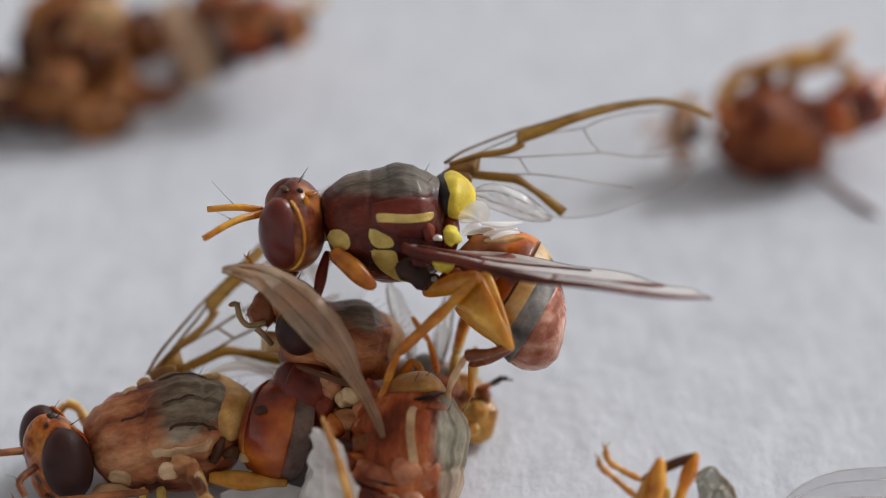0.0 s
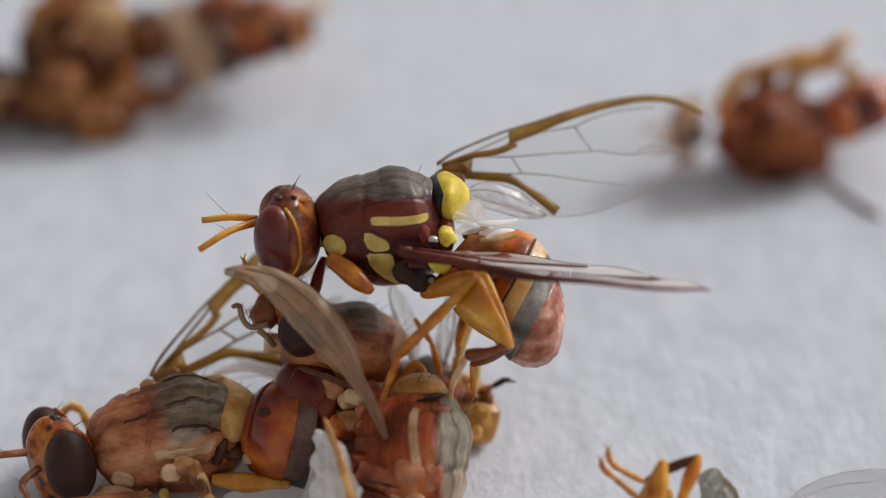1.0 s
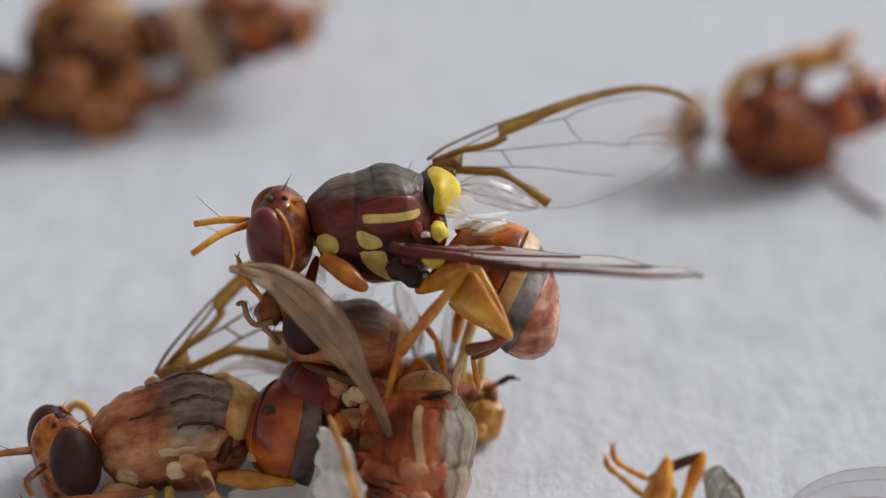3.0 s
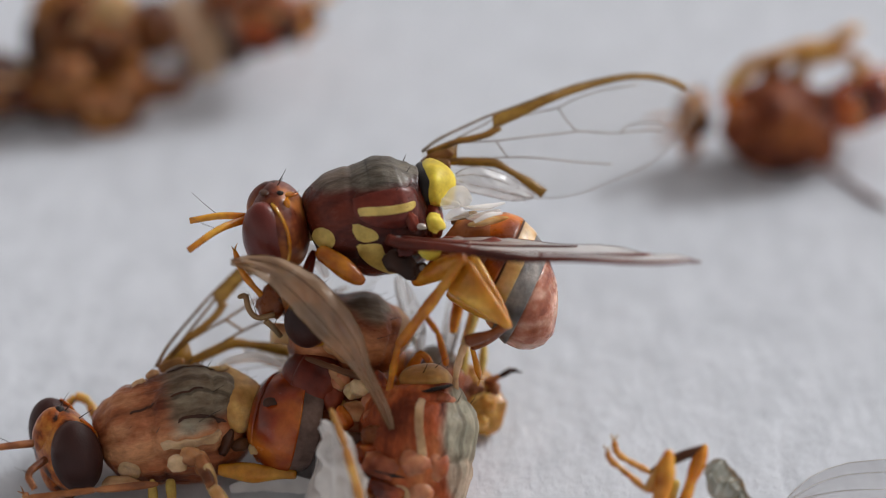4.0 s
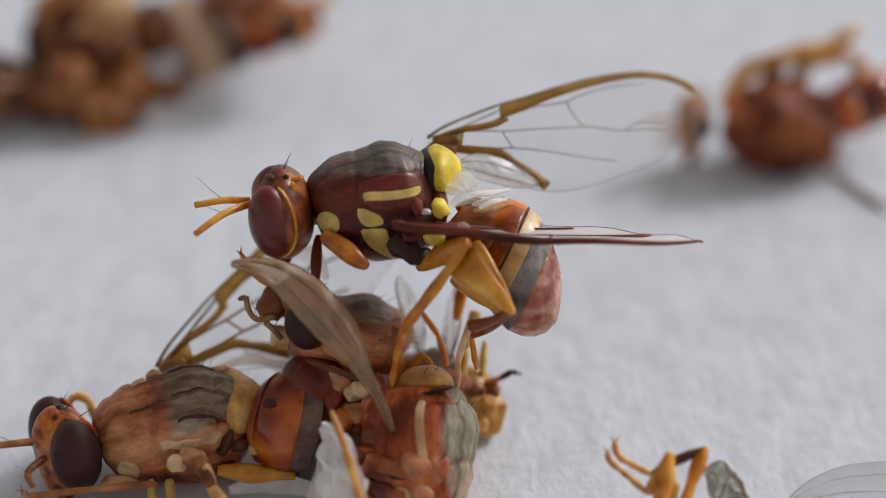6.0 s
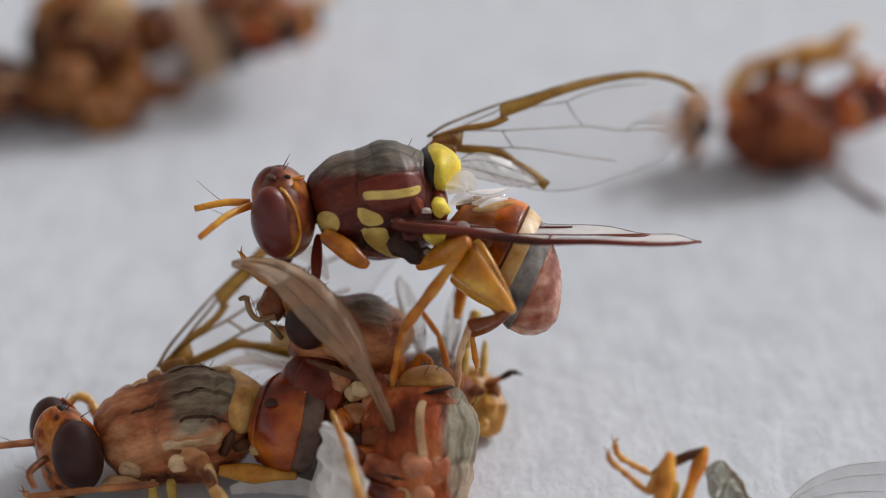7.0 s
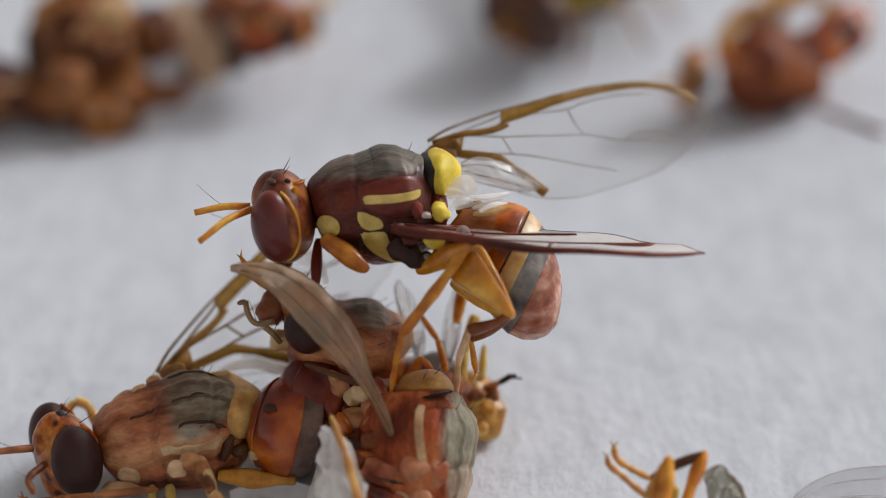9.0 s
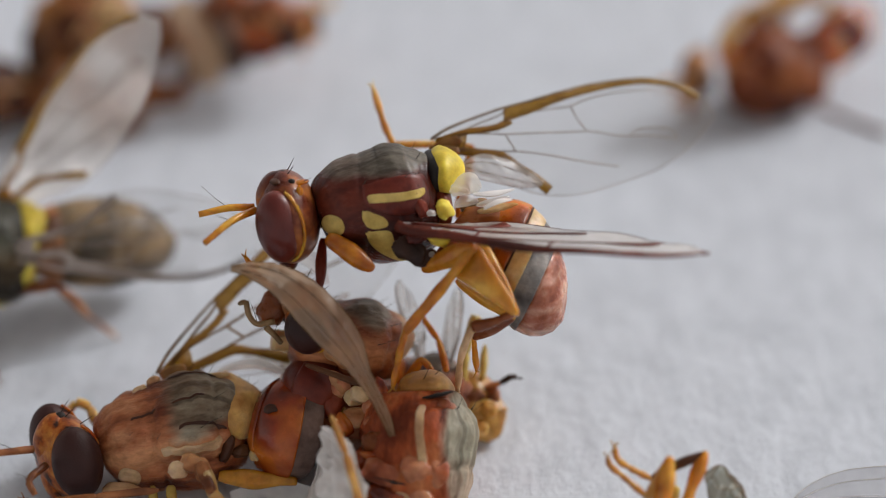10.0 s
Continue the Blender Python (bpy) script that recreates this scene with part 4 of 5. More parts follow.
lumps(dead, [((-3.61, -3.07, 0.53), (.13, .09, .03), 10, BROWN), ((-4.97, -4.28, 0.80), (.18, .26, .2), 20, DRY), ((-4.79, -4.53, 1.10), (.14, .3, .15), 15, TAN), ((-5.19, -4.11, 0.80), (.25, .18, .2), -10, DRY), ((-5.48, -4.24, 0.80), (.2, .16, .15), 0, DRYTAN),
             ((-4.55, -3.91, 0.20), (.12, .3, .2), -25, BROWN), ((-4.30, -3.98, 0.00), (.2, .14, .2), 0, BROWN), ((-4.00, -4.06, 0.10), (.1, .12, .1), 0, TAN), ((-6.09, -2.51, -0.30), (.14, .1, .12), 20, DRYTAN),
             ((-6.34, -2.69, 0.00), (.16, .1, .12), 30, DRYTAN), ((-5.05, -2.46, -0.40), (.5, .08, .1), 8, TAN), ((-5.76, -2.37, -0.90), (.3, .14, .15), 15, BAND), ((-6.72, -4.69, 0.20), (.4, .14, .2), -4, DRYTAN)])

# ---- the dead fly with its head in the heap ----
mid = Fly((-2.11, -1.84, -0.80), (-.8, .1, .25), (.3, .75, .55), "dead brown fruit fly with a dark eye wedged in the heap", .86)
thx, tree = thorax(mid, MID_SKIN, 1.1, .06, 9.0)
side_marks(mid, tree, DRYTAN, (-1,))
scutellum(mid, DRYTAN)
head(mid, mid.loc((-2.76, -1.22, -0.10)) / mid.size, (0, 0, 0), FACE, DRY, EYE_DARK, AMBER, OLIVE, aim_at=((-.75, -.2, .1), (-.2, .8, .5)), eye_r=(.52, .5, .62), spots=False,
     tips=[mid.locs([(-3.47, -1.33, 0.20), (-3.81, -1.38, 0.30), (-3.98, -1.20, 0.35), (-4.04, -0.91, 0.40)]), mid.locs([(-3.64, -1.45, 0.30), (-3.49, -1.59, 0.20), (-3.34, -1.78, 0.10)])])
abdomen(mid, mid.locs([(-1.60, -2.25, -1.00), (-1.55, -2.40, -1.40), (-1.51, -2.55, -2.00), (-1.54, -2.78, -2.70), (-1.55, -2.88, -3.00)]), [.5, .7, .75, .5, .2], [RUST, SLATE, ROSE], (0, 1, 0))
for p, r, m in [
    ([(-2.80, -2.19, 0.70), (-1.64, -2.59, 0.90)], (.09, .08, .06), (BROWN, BROWN, BROWN)),
]:
    leg(mid, mid.locs(p), r, m)
bristles(mid, 7)
lumps(mid, [((-2.16, -1.99, 0.10), (.32, .24, .2), -35, DRY), ((-3.52, -1.06, -0.10), (.3, .42, .28), -30, DARKRUST), ((-4.11, -0.94, 0.40), (.1, .05, .06), 20, OLIVE)])

# ---- the dead fly standing on its head ----
low = Fly((-0.53, -4.08, 0.50), (.02, -.95, .2), (.93, .1, .33), "dead pinkish-brown fruit fly standing head down in the heap")
thx, tree = thorax(low, LOW_SKIN, 1.1, .07, 12.0, 1.5, .012)
side_marks(low, tree, DRYTAN, (1, -1), False, .03)
scutellum(low, GOLDTAN, (-1.42, 0, .25), (.36, .66, .52), -4, BLACK, "tan scutellum")
head(low, (1.95, 0, -.1), (0, 10, 0), FACE, DRY, EYE_DARK, DRYTAN, AMBER)
abdomen(low, low.locs([(-0.46, -3.03, -0.10), (-0.46, -3.05, -0.50), (-0.43, -3.16, -1.20), (-0.41, -3.34, -1.90), (-0.42, -3.41, -2.10)]), [.45, .6, .65, .5, .2], [ORANGE, RUST, ROSE], (0, 1, 0))
lobe(low, [(-4.23, -0.24, 1.5), (-3.86, -0.26, 1.5), (-3.35, -0.42, 1.5), (-2.9, -0.73, 1.5), (-2.51, -1.11, 1.5), (-2.15, -1.51, 1.5), (-1.85, -1.9, 1.5), (-1.61, -2.35, 1.5), (-1.35, -2.8, 1.5), (-1.16, -3.2, 1.5), (-1.02, -3.57, 1.5)], [0.05, 0.16, 0.28, 0.38, 0.42, 0.4, 0.31, 0.17, 0.12, 0.1, 0.05], (.7, .7, 0), WINGFOLD, "dry tan wing folded over the heap", "wing", .1, .028, 3.0, VEIN, .05)
for p, r, m in [
    ([(-2.21, -3.12, 2.00), (-1.90, -3.87, 2.30), (-1.62, -4.90, 2.30)], (.1, .1, .06), (GOLDTAN, GOLDTAN, GOLD)),
]:
    leg(low, low.locs(p), r, m)
lumps(low, [((-0.55, -4.26, 1.50), (.26, .3, .2), 40, DRYPINK), ((-0.12, -4.34, 1.40), (.22, .32, .2), -10, DRYPINK), ((-0.44, -4.85, 1.50), (.28, .22, .2), 10, DRYPINK), ((-1.18, -4.31, 1.30), (.45, .26, .25), -12, DRYPINK),
            ((-1.06, -4.48, 1.35), (.42, .05, .2), -14, BLACK), ((-1.12, -4.80, 1.30), (.45, .24, .25), -8, RUST), ((-1.28, -3.75, 1.00), (.36, .3, .2), 0, DARKRUST), ((-1.32, -4.02, 1.10), (.36, .1, .15), -8, RUST), ((-1.47, -4.65, 1.10), (.2, .2, .2), 0, BROWN), ((-0.95, -3.84, 1.20), (.25, .2, .2), 0, RUST),
            ((-1.64, -4.10, 0.90), (.2, .25, .2), 0, RUST), ((-1.42, -3.36, 0.80), (.2, .14, .15), 30, DRYPINK), ((-1.58, -4.98, 1.20), (.3, .2, .2), 0, DRY), ((-0.02, -2.98, 0.95), (.26, .12, .2), -10, DRYPINK),
            ((-0.12, -2.78, 1.10), (.3, .045, .15), 12, BLACK)])
bristles(low, 9)

# ---- the dead fly under the heap ----
under = Fly((-2.05, -3.23, -1.00), (.85, -.1, .2), (.2, .9, .4), "dead maroon fruit fly under the heap", .9)
thx, tree = thorax(under, MID_SKIN, 1, .06, 15.0)
side_marks(under, tree, CREAM)
scutellum(under, DRYTAN)
head(under, (1.8, 0, -.1), (0, 0, 0), FACE, DRY, EYE_DARK, DRYTAN, AMBER)
abdomen(under, under.locs([(-2.18, -2.87, -0.60), (-2.42, -2.79, -0.40), (-2.68, -2.71, -0.30), (-2.99, -2.60, -0.40), (-3.29, -2.53, -0.60)]), [.5, .6, .66, .55, .15], [MAROON, MAROON, MAROON], (0, 1, 0))
for p, r, m in [
    ([(-2.29, -3.78, 0.60), (-1.08, -3.99, 0.80)], (.16, .12, .06), (BROWN, BROWN, AMBER)),
]:
    leg(under, under.locs(p), r, m)
lumps(under, [((-2.16, -2.63, 0.20), (.14, .28, .1), 25, DRY), ((-1.68, -2.80, 0.45), (.22, .2, .15), 0, TAN), ((-1.82, -2.88, 0.30), (.22, .17, .2), 20, TAN), ((-2.14, -2.64, 0.10), (.26, .2, .2), -30, DRYPINK), ((-1.77, -2.60, 0.00), (.2, .16, .15), 0, RUST), ((-1.78, -3.31, 0.40), (.28, .22, .2), 0, DRY),
              ((-2.03, -3.45, 0.50), (.16, .26, .2), 35, RUST), ((-1.49, -3.13, 0.40), (.2, .28, .2), -20, DRYPINK), ((-2.26, -3.01, 0.10), (.2, .3, .2), 0, MAROON), ((-1.22, -2.87, 0.50), (.12, .4, .15), 15, RUST)])
wing(under, under.loc((-2.24, -3.59, -0.10)), under.turn.transposed() @ Vector((.05, -.29, .42)), under.turn.transposed() @ Vector((-.5, -.06, .12)), .2, MILK, MILK, MILK, 1.0, .3, "milky wing crumpled under the heap", .2)
lobe(under, [(-2.38, -3.41, 1.60), (-2.17, -3.84, 1.80), (-2.02, -4.33, 1.90), (-1.96, -5.03, 1.90)], [0.09, 0.34, 0.5, 0.6], (1, .1, .5), SILK, "milky wing crumpled under the heap", "wing", 0.12, 0.03, 1.6, None, .16)
lobe(under, [(-2.44, -4.14, 0.5), (-2.33, -4.62, 0.8), (-2.28, -5.24, 0.9)], [0.07, 0.23, 0.32], (1, .2, .3), SILK, "milky wing crumpled under the heap", "wing", 0.1, 0.03, 1.6, None, .12)
lobe(under, [(-4.75, -2.44, -0.9), (-4.33, -2.3, -0.9), (-3.86, -2.27, -0.9), (-3.38, -2.43, -0.9)], [0.05, 0.1, 0.12, 0.07], (.1, 1, .3), SILK, "milky wing crumpled under the heap", "wing", 0.04, 0.02, 1.3)
lobe(mid, [(-3.23, -0.11, -0.8), (-2.96, -0.01, -0.8), (-2.66, -0.17, -0.8), (-2.45, -0.58, -0.8)], [0.05, 0.16, 0.18, 0.07], (.3, 1, .2), MILK, "milky wing tip behind the heap", "wing", 0.05, 0.02, 1.3)
# white sheet added to lighten the shaded paper below the dead fly
lobe(dead, [(-4.53, -5.02, -0.55), (-3.94, -4.94, -0.5), (-3.23, -4.99, -0.5), (-2.64, -5.13, -0.5)], [.2, .36, .42, .35], (.1, 1, .6), SILK, "milky wing crumpled under the heap", "wing", .04, .015, 2.0, None, .06)
wing(under, under.loc((-2.71, -2.41, -1.60)), under.turn.transposed() @ Vector((-.45, .05, -.1)), under.turn.transposed() @ Vector((.0, .35, -.1)), .15, WHITEWING, BUFF, BUFF, .6, .2, "milky wing crumpled under the heap")

# ---- the dead fly behind the heap ----
behind = Fly((-0.48, -3.16, -2.00), (-.9, .1, -.3), (.1, .9, .4), "dead orange fruit fly lying behind the heap", .9)
thx, tree = thorax(behind, MID_SKIN, 1, .06, 19.0)
side_marks(behind, tree, CREAM)
scutellum(behind, DRY, (-1.2, 0, .3), (.3, .5, .3))
head(behind, (1.8, 0, -.1), (0, 0, 0), FACE, DRY, EYE_DARK, DRYTAN, AMBER)
abdomen(behind, behind.locs([(0.19, -3.03, -1.90), (0.56, -3.05, -1.80), (0.83, -3.15, -1.80), (0.90, -3.53, -1.80), (0.78, -3.94, -1.80)]), [.35, .45, .5, .44, .15], [GOLD, GOLD, GOLD], (0, 0, 1), None, .6)
lumps(behind, [((0.61, -3.00, -1.40), (.25, .14, .15), 25, DRY), ((0.94, -3.26, -1.40), (.2, .22, .15), -20, GOLD), ((0.77, -3.66, -1.40), (.22, .16, .15), 10, GOLD), ((1.06, -3.00, -1.50), (.14, .2, .12), -30, DRY)])
for p, r, m in [
    ([(0.80, -2.89, -1.60), (1.22, -2.69, -1.50), (1.46, -2.54, -1.40), (1.56, -2.58, -1.40)], (.1, .07, .06), (DRY, BROWN, BROWN)),
    ([(0.37, -3.00, -1.40), (0.46, -2.03, -1.30), (0.70, -1.25, -1.30)], (.15, .12, .06), (CREAM, CREAM, AMBER)),
    ([(0.82, -2.65, -1.60), (0.88, -1.92, -1.50)], (.08, .07, .06), (CREAM, AMBER, AMBER)),
    ([(-0.76, -2.61, -0.60), (-0.46, -2.13, -0.50), (-0.22, -2.46, -0.40)], (.1, .08, .06), (AMBER, AMBER, AMBER)),
    ([(-0.47, -1.24, -1.00), (-0.11, -1.75, -0.80), (0.07, -2.41, -0.60)], (.09, .08, .06), (AMBER, AMBER, AMBER)),
]:
    leg(behind, behind.locs(p), r, m)
wing(behind, behind.loc((-0.47, -2.38, -1.20)), behind.turn.transposed() @ Vector((-.12, .62, -.1)), behind.turn.transposed() @ Vector((-.35, .0, .1)), .15, WINGDRY, VEINGREY, VEINGREY, .5, thick=.6)
wing(behind, behind.loc((0.07, -2.52, -1.50)), behind.turn.transposed() @ Vector((.05, .62, -.1)), behind.turn.transposed() @ Vector((.35, .0, .1)), .15, WINGDRY, VEINGREY, VEINGREY, .5, thick=.6)

# ---- the dead fly on its back at the front ----
supine = Fly((4.63, -6.26, 2.40), (-.75, .3, .3), (-.1, -.8, -.55), "dead amber fruit fly lying on its back on the paper")
thx, tree = thorax(supine, MID_SKIN, 1, .05, 22.0)
side_marks(supine, tree, CREAM)
scutellum(supine, DRYTAN)
head(supine, (1.7, 0, .6), (0, 0, 0), FACE, DRY, EYE_DARK, DRYTAN, AMBER)
abdomen(supine, [(-1.1, 0, -.1), (-1.7, 0, -.1), (-2.5, 0, 0), (-3.2, 0, .1)], [.5, .95, .95, .2], [ORANGE, RUST, SLATE, ROSE], (0, 1, 0))
for p, r, m in [
    ([(4.19, -5.05, 2.40), (4.40, -3.92, 2.40), (4.00, -4.72, 2.20), (3.55, -4.33, 2.20), (3.27, -4.10, 2.20), (3.21, -3.94, 2.20)], (.2, .1, .07), (AMBER, GOLD, GOLD)),
    ([(4.60, -5.13, 2.20), (5.13, -3.84, 2.20), (4.09, -4.37, 2.00), (3.73, -4.19, 2.00), (3.43, -3.99, 2.00), (3.36, -3.75, 2.00)], (.17, .1, .07), (AMBER, BROWN, GOLD)),
    ([(4.40, -5.16, 2.00), (4.61, -4.56, 1.90)], (.12, .1, .06), (CREAM, AMBER, CREAM)),
]:
    leg(supine, supine.locs(p), r, m)
wing(supine, supine.loc((6.14, -5.17, 1.90)), supine.turn.transposed() @ Vector((-.32, .24, .0)), supine.turn.transposed() @ Vector((.3, .5, .2)), .15, STUB, OLIVE, DRYGREY, .55, .5, "torn grey wing stub")
lobe(supine, [(7.06, -5.19, 0.2), (7.63, -4.94, 0.1), (8.35, -4.79, 0), (9.42, -4.76, -0.1)], [.08, .3, .42, .48], (.1, 1, .2), PALEWING, "pale grey wing lying on the paper", "wing", .1, .012, 1.5, PALEVEIN)

# ---- the dead fly farther back, which gets pushed ----
pushed = Fly((8.51, 3.17, -10.40), (-.75, .1, .5), (.1, .75, .6), "dead rust-red fruit fly curled up on its side")
thx, tree = thorax(pushed, PUSHED, .95, .06, 25.0, 1.0, .03)
scutellum(pushed, PUSHED)
lumps(pushed, [((8.7, 3.15, -10.1), (1.18, 1.08, .8), 0, PUSHED), ((9.43, 3.61, -10.0), (.5, .45, .5), 20, PUSHED), ((7.95, 3.91, -10.2), (.4, .35, .4), 0, DEEPRUST), ((10.04, 2.83, -10.2), (.35, .2, .2), 10, SILK), ((7.36, 3.11, -9.4), (.4, .45, .35), 0, PUSHED)])
head(pushed, pushed.loc((6.52, 3.33, -10.20)), (0, 30, 0), BROWN, DRY, EYE_DARK, DRY, AMBER, r=(.34, .42, .42), eye_at=(.1, .26, .0), eye_r=(.22, .2, .34))
abdomen(pushed, pushed.locs([(9.20, 3.20, -10.20), (9.70, 3.32, -10.30), (10.40, 3.65, -10.50), (11.20, 4.05, -10.80), (11.90, 4.50, -11.10)]), [.45, .5, .68, .7, .3], [DEEPRUST, RUST, DEEPRUST, RUST], (0, 1, 0), None, .12)
for p, r, m in [
    ([(7.41, 3.46, -10.00), (7.20, 4.04, -10.00), (7.99, 4.83, -10.00), (8.85, 4.97, -10.00)], (.28, .24, .2), (RUST, GOLD, GOLD)),
    ([(8.16, 4.20, -10.20), (8.60, 4.95, -10.20), (9.61, 5.18, -10.20), (10.62, 5.67, -10.20)], (.3, .26, .2), (DRY, GOLD, GOLD)),
    ([(8.95, 4.08, -10.60), (9.31, 4.88, -10.60), (10.40, 5.10, -10.60), (10.84, 4.81, -10.60)], (.24, .22, .16), (GOLD, GOLD, GOLD)),
    # thin dark limb added along the shadow line on the paper
    ([(9.40, 2.60, -10.40), (9.80, 2.15, -10.55), (11.06, 1.05, -9.00)], (.09, .07, .06), (DARKRUST, DARKRUST, DARKRUST)),
    ([(9.17, 3.62, -10.20), (10.37, 4.00, -10.40), (10.73, 4.94, -10.40)], (.22, .2, .1), (RUST, GOLD, GOLD)),
]:
    leg(pushed, pushed.locs(p), r, m)


# ---- dead flies at the back ----
def heap_fly(centre, fwd, up, label, skin, seed, belly, size=1.0, legs=True, shield=TAN):
    f = Fly(centre, fwd, up, label, size, "dead flies at the back")
    t, tr = thorax(f, skin, 1, .07, seed)
    side_marks(f, tr, DRY)
    scutellum(f, shield)
    head(f, (1.8, 0, -.1), (0, 10, 0), RUST, DRY, EYE_DARK, DRY, AMBER)
    abdomen(f, [(-1.1, 0, -.2), (-1.6, 0, -.3), (-2.4, 0, -.5), (-3.1, 0, -.9), (-3.3, 0, -1.2)], [.5, .9, 1.0, .7, .2], belly, (0, 1, 0))
    for sd in (1, -1) if legs else ():
        leg(f, [(.6, sd * .6, -.8), (1.0, sd * 1.3, -.9), (1.1, sd * .9, -1.6), (1.4, sd * .6, -1.9)], (.15, .11, .07))
        leg(f, [(0, sd * .7, -.9), (.1, sd * 1.7, -1.0), (-.3, sd * 1.2, -1.8), (-.2, sd * .8, -2.1)], (.16, .11, .07))
        leg(f, [(-.6, sd * .6, -.9), (-1.4, sd * 1.4, -1.0), (-1.2, sd * 1.0, -1.9), (-1.5, sd * .7, -2.2)], (.17, .12, .07))
        wing(f, (-.6, sd * .95, .45), (-.9, sd * .35, -.1), (.3, sd * .85, -.2), .2)
    return f


heap_a = heap_fly((-9.35, 6.15, -13.6), (-.2, .85, -.5), (.3, .45, .75), "dead golden-brown fruit fly in the far heap", HEAPSKIN, 31.0, [HEAPSKIN, DRY, HEAPSKIN, DRY], 1.0, False, HEAPSKIN)
lumps(heap_a, [((-9.55, 5.51, -13), (1.5, 1.65, 1.3), 0, HEAPSKIN), ((-8.59, 6.12, -11.7), (.5, .42, .3), 10, DRY), ((-9.22, 5.36, -11.5), (.55, .36, .3), -15, HEAPSKIN), ((-9.76, 4.70, -11.40), (.56, .4, .4), 10, DRY), ((-8.67, 6.38, -11.60), (.5, .4, .4), -10, TAN), ((-9.16, 5.64, -11.60), (.45, .5, .3), 35, DRY),
               ((-7.75, 5.89, -12.6), (.6, .75, .5), 20, HEAPSKIN), ((-10.27, 4.3, -12), (.9, .5, .6), -8, HEAPSKIN), ((-8.19, 4.2, -12), (1.1, .42, .5), 5, HEAPSKIN), ((-11.39, 4.05, -12), (.9, .4, .5), -4, DARKRUST), ((-8.94, 3.89, -11.60), (.6, .3, .3), -5, DRY), ((-10.69, 5.44, -12.6), (.5, .8, .6), 0, BROWN)])
for p, r, m in [
    ([(-7.45, 6.5, -12.6), (-6.74, 5.35, -12.4), (-6.7, 4.6, -12.2), (-7.52, 4.1, -12)], (.3, .28, .26), (DARKRUST, BROWN, HEAPSKIN)),
    ([(-6.79, 4.3, -12.2), (-8.69, 4.0, -11.9), (-10.48, 3.95, -11.9), (-11.67, 3.8, -11.9)], (.3, .28, .26), (HEAPSKIN, DRY, HEAPSKIN)),
    ([(-7.96, 5.16, -12), (-8.45, 4.6, -11.8), (-8.08, 4.2, -11.8)], (.26, .24, .2), (HEAPSKIN, DRY, DRY)),
    ([(-10.05, 5.98, -12), (-10.31, 5.1, -11.8), (-9.87, 4.35, -11.8)], (.3, .26, .2), (HEAPSKIN, DRY, DRY)),
]:
    leg(heap_a, heap_a.locs(p), r, m)
lobe(heap_a, [(-7.06, 6.81, -12.20), (-6.60, 5.96, -12.10), (-6.26, 5.20, -12.00), (-6.13, 4.48, -11.90)], [.3, .45, .5, .2], (1, .4, .2), WINGFOLD, "dry tan wing standing up", "wing", .1, .02, 2.0, BUFF)
lumps(heap_a, [((-5.71, 5.63, -13), (.35, .8, .4), 10, UMBER)])
heap_fly((-11.95, 4.32, -11.80), (-.6, -.1, .5), (-.1, .8, .5), "dead dark fruit fly in the far heap", BROWN, 35.0, [BROWN, DARKRUST, BROWN, DARKRUST], .75, False)
heap_d = heap_fly((-4.62, 6.44, -13.40), (.5, -.2, .55), (.2, .6, .7), "dead reddish fruit fly beside the far heap", MID_SKIN, 37.0, [RUST, DRY, RUST, RUST], .62, False)
for p, r, m in [
    ([(-4.62, 6.39, -13.00), (-4.01, 6.48, -13.00), (-3.40, 6.70, -13.00), (-2.95, 6.88, -13.00)], (.3, .26, .16), (GOLD, GOLD, GOLD)),
    ([(-5.53, 5.63, -13.00), (-5.83, 6.39, -13.00), (-5.53, 7.00, -13.00)], (.22, .2, .16), (DRY, DRY, DRY)),
]:
    leg(heap_d, heap_d.locs(p), r, m)
lumps(heap_d, [((-4.23, 5.60, -12.70), (.16, .18, .15), 0, BLACK), ((-4.88, 5.59, -12.60), (.5, .45, .3), 0, RUST), ((-4.30, 6.07, -12.80), (.5, .4, .3), 20, DRY), ((-5.53, 5.78, -13.00), (.4, .6, .3), 0, DRY)])

# ---- the walking fly ----
walker = Fly((0, 0, 0), (1, 0, 0), (0, 0, 1), "dark olive fruit fly with yellow marks walking over the paper", 1.08)
thx, tree = thorax(walker, OLIVE_SKIN, 1, .02, 41.0)
side_marks(walker, tree, YELLOW, stripe=False)
for sd in (1, -1):
    mark(walker, tree, [(-.88, -.1), (-1.05, 0), (-1.2, -.2), (-1.15, -.6), (-1.0, -.7), (-.88, -.4)], YELLOW, sd, "side_mark")
scutellum(walker, YELLOW)
walker_head = head(walker, (2.1, 0, -.25), (0, 14, 0), BROWN, DRY, EYE_BROWN, DRY, AMBER, r=(.74, 1.12, 1.16), eye_at=(.24, .76, .03), eye_r=(.56, .5, .94))
abdomen(walker, [(-1.2, 0, -.1), (-1.7, 0, -.15), (-2.6, 0, -.3), (-3.6, 0, -.55), (-4.4, 0, -.85), (-4.6, 0, -.95)], [.5, .85, 1.02, .95, .5, .15], [DRY, OLIVE, OLIVE, OLIVE], (0, 1, 0))
WALK_LEGS = []
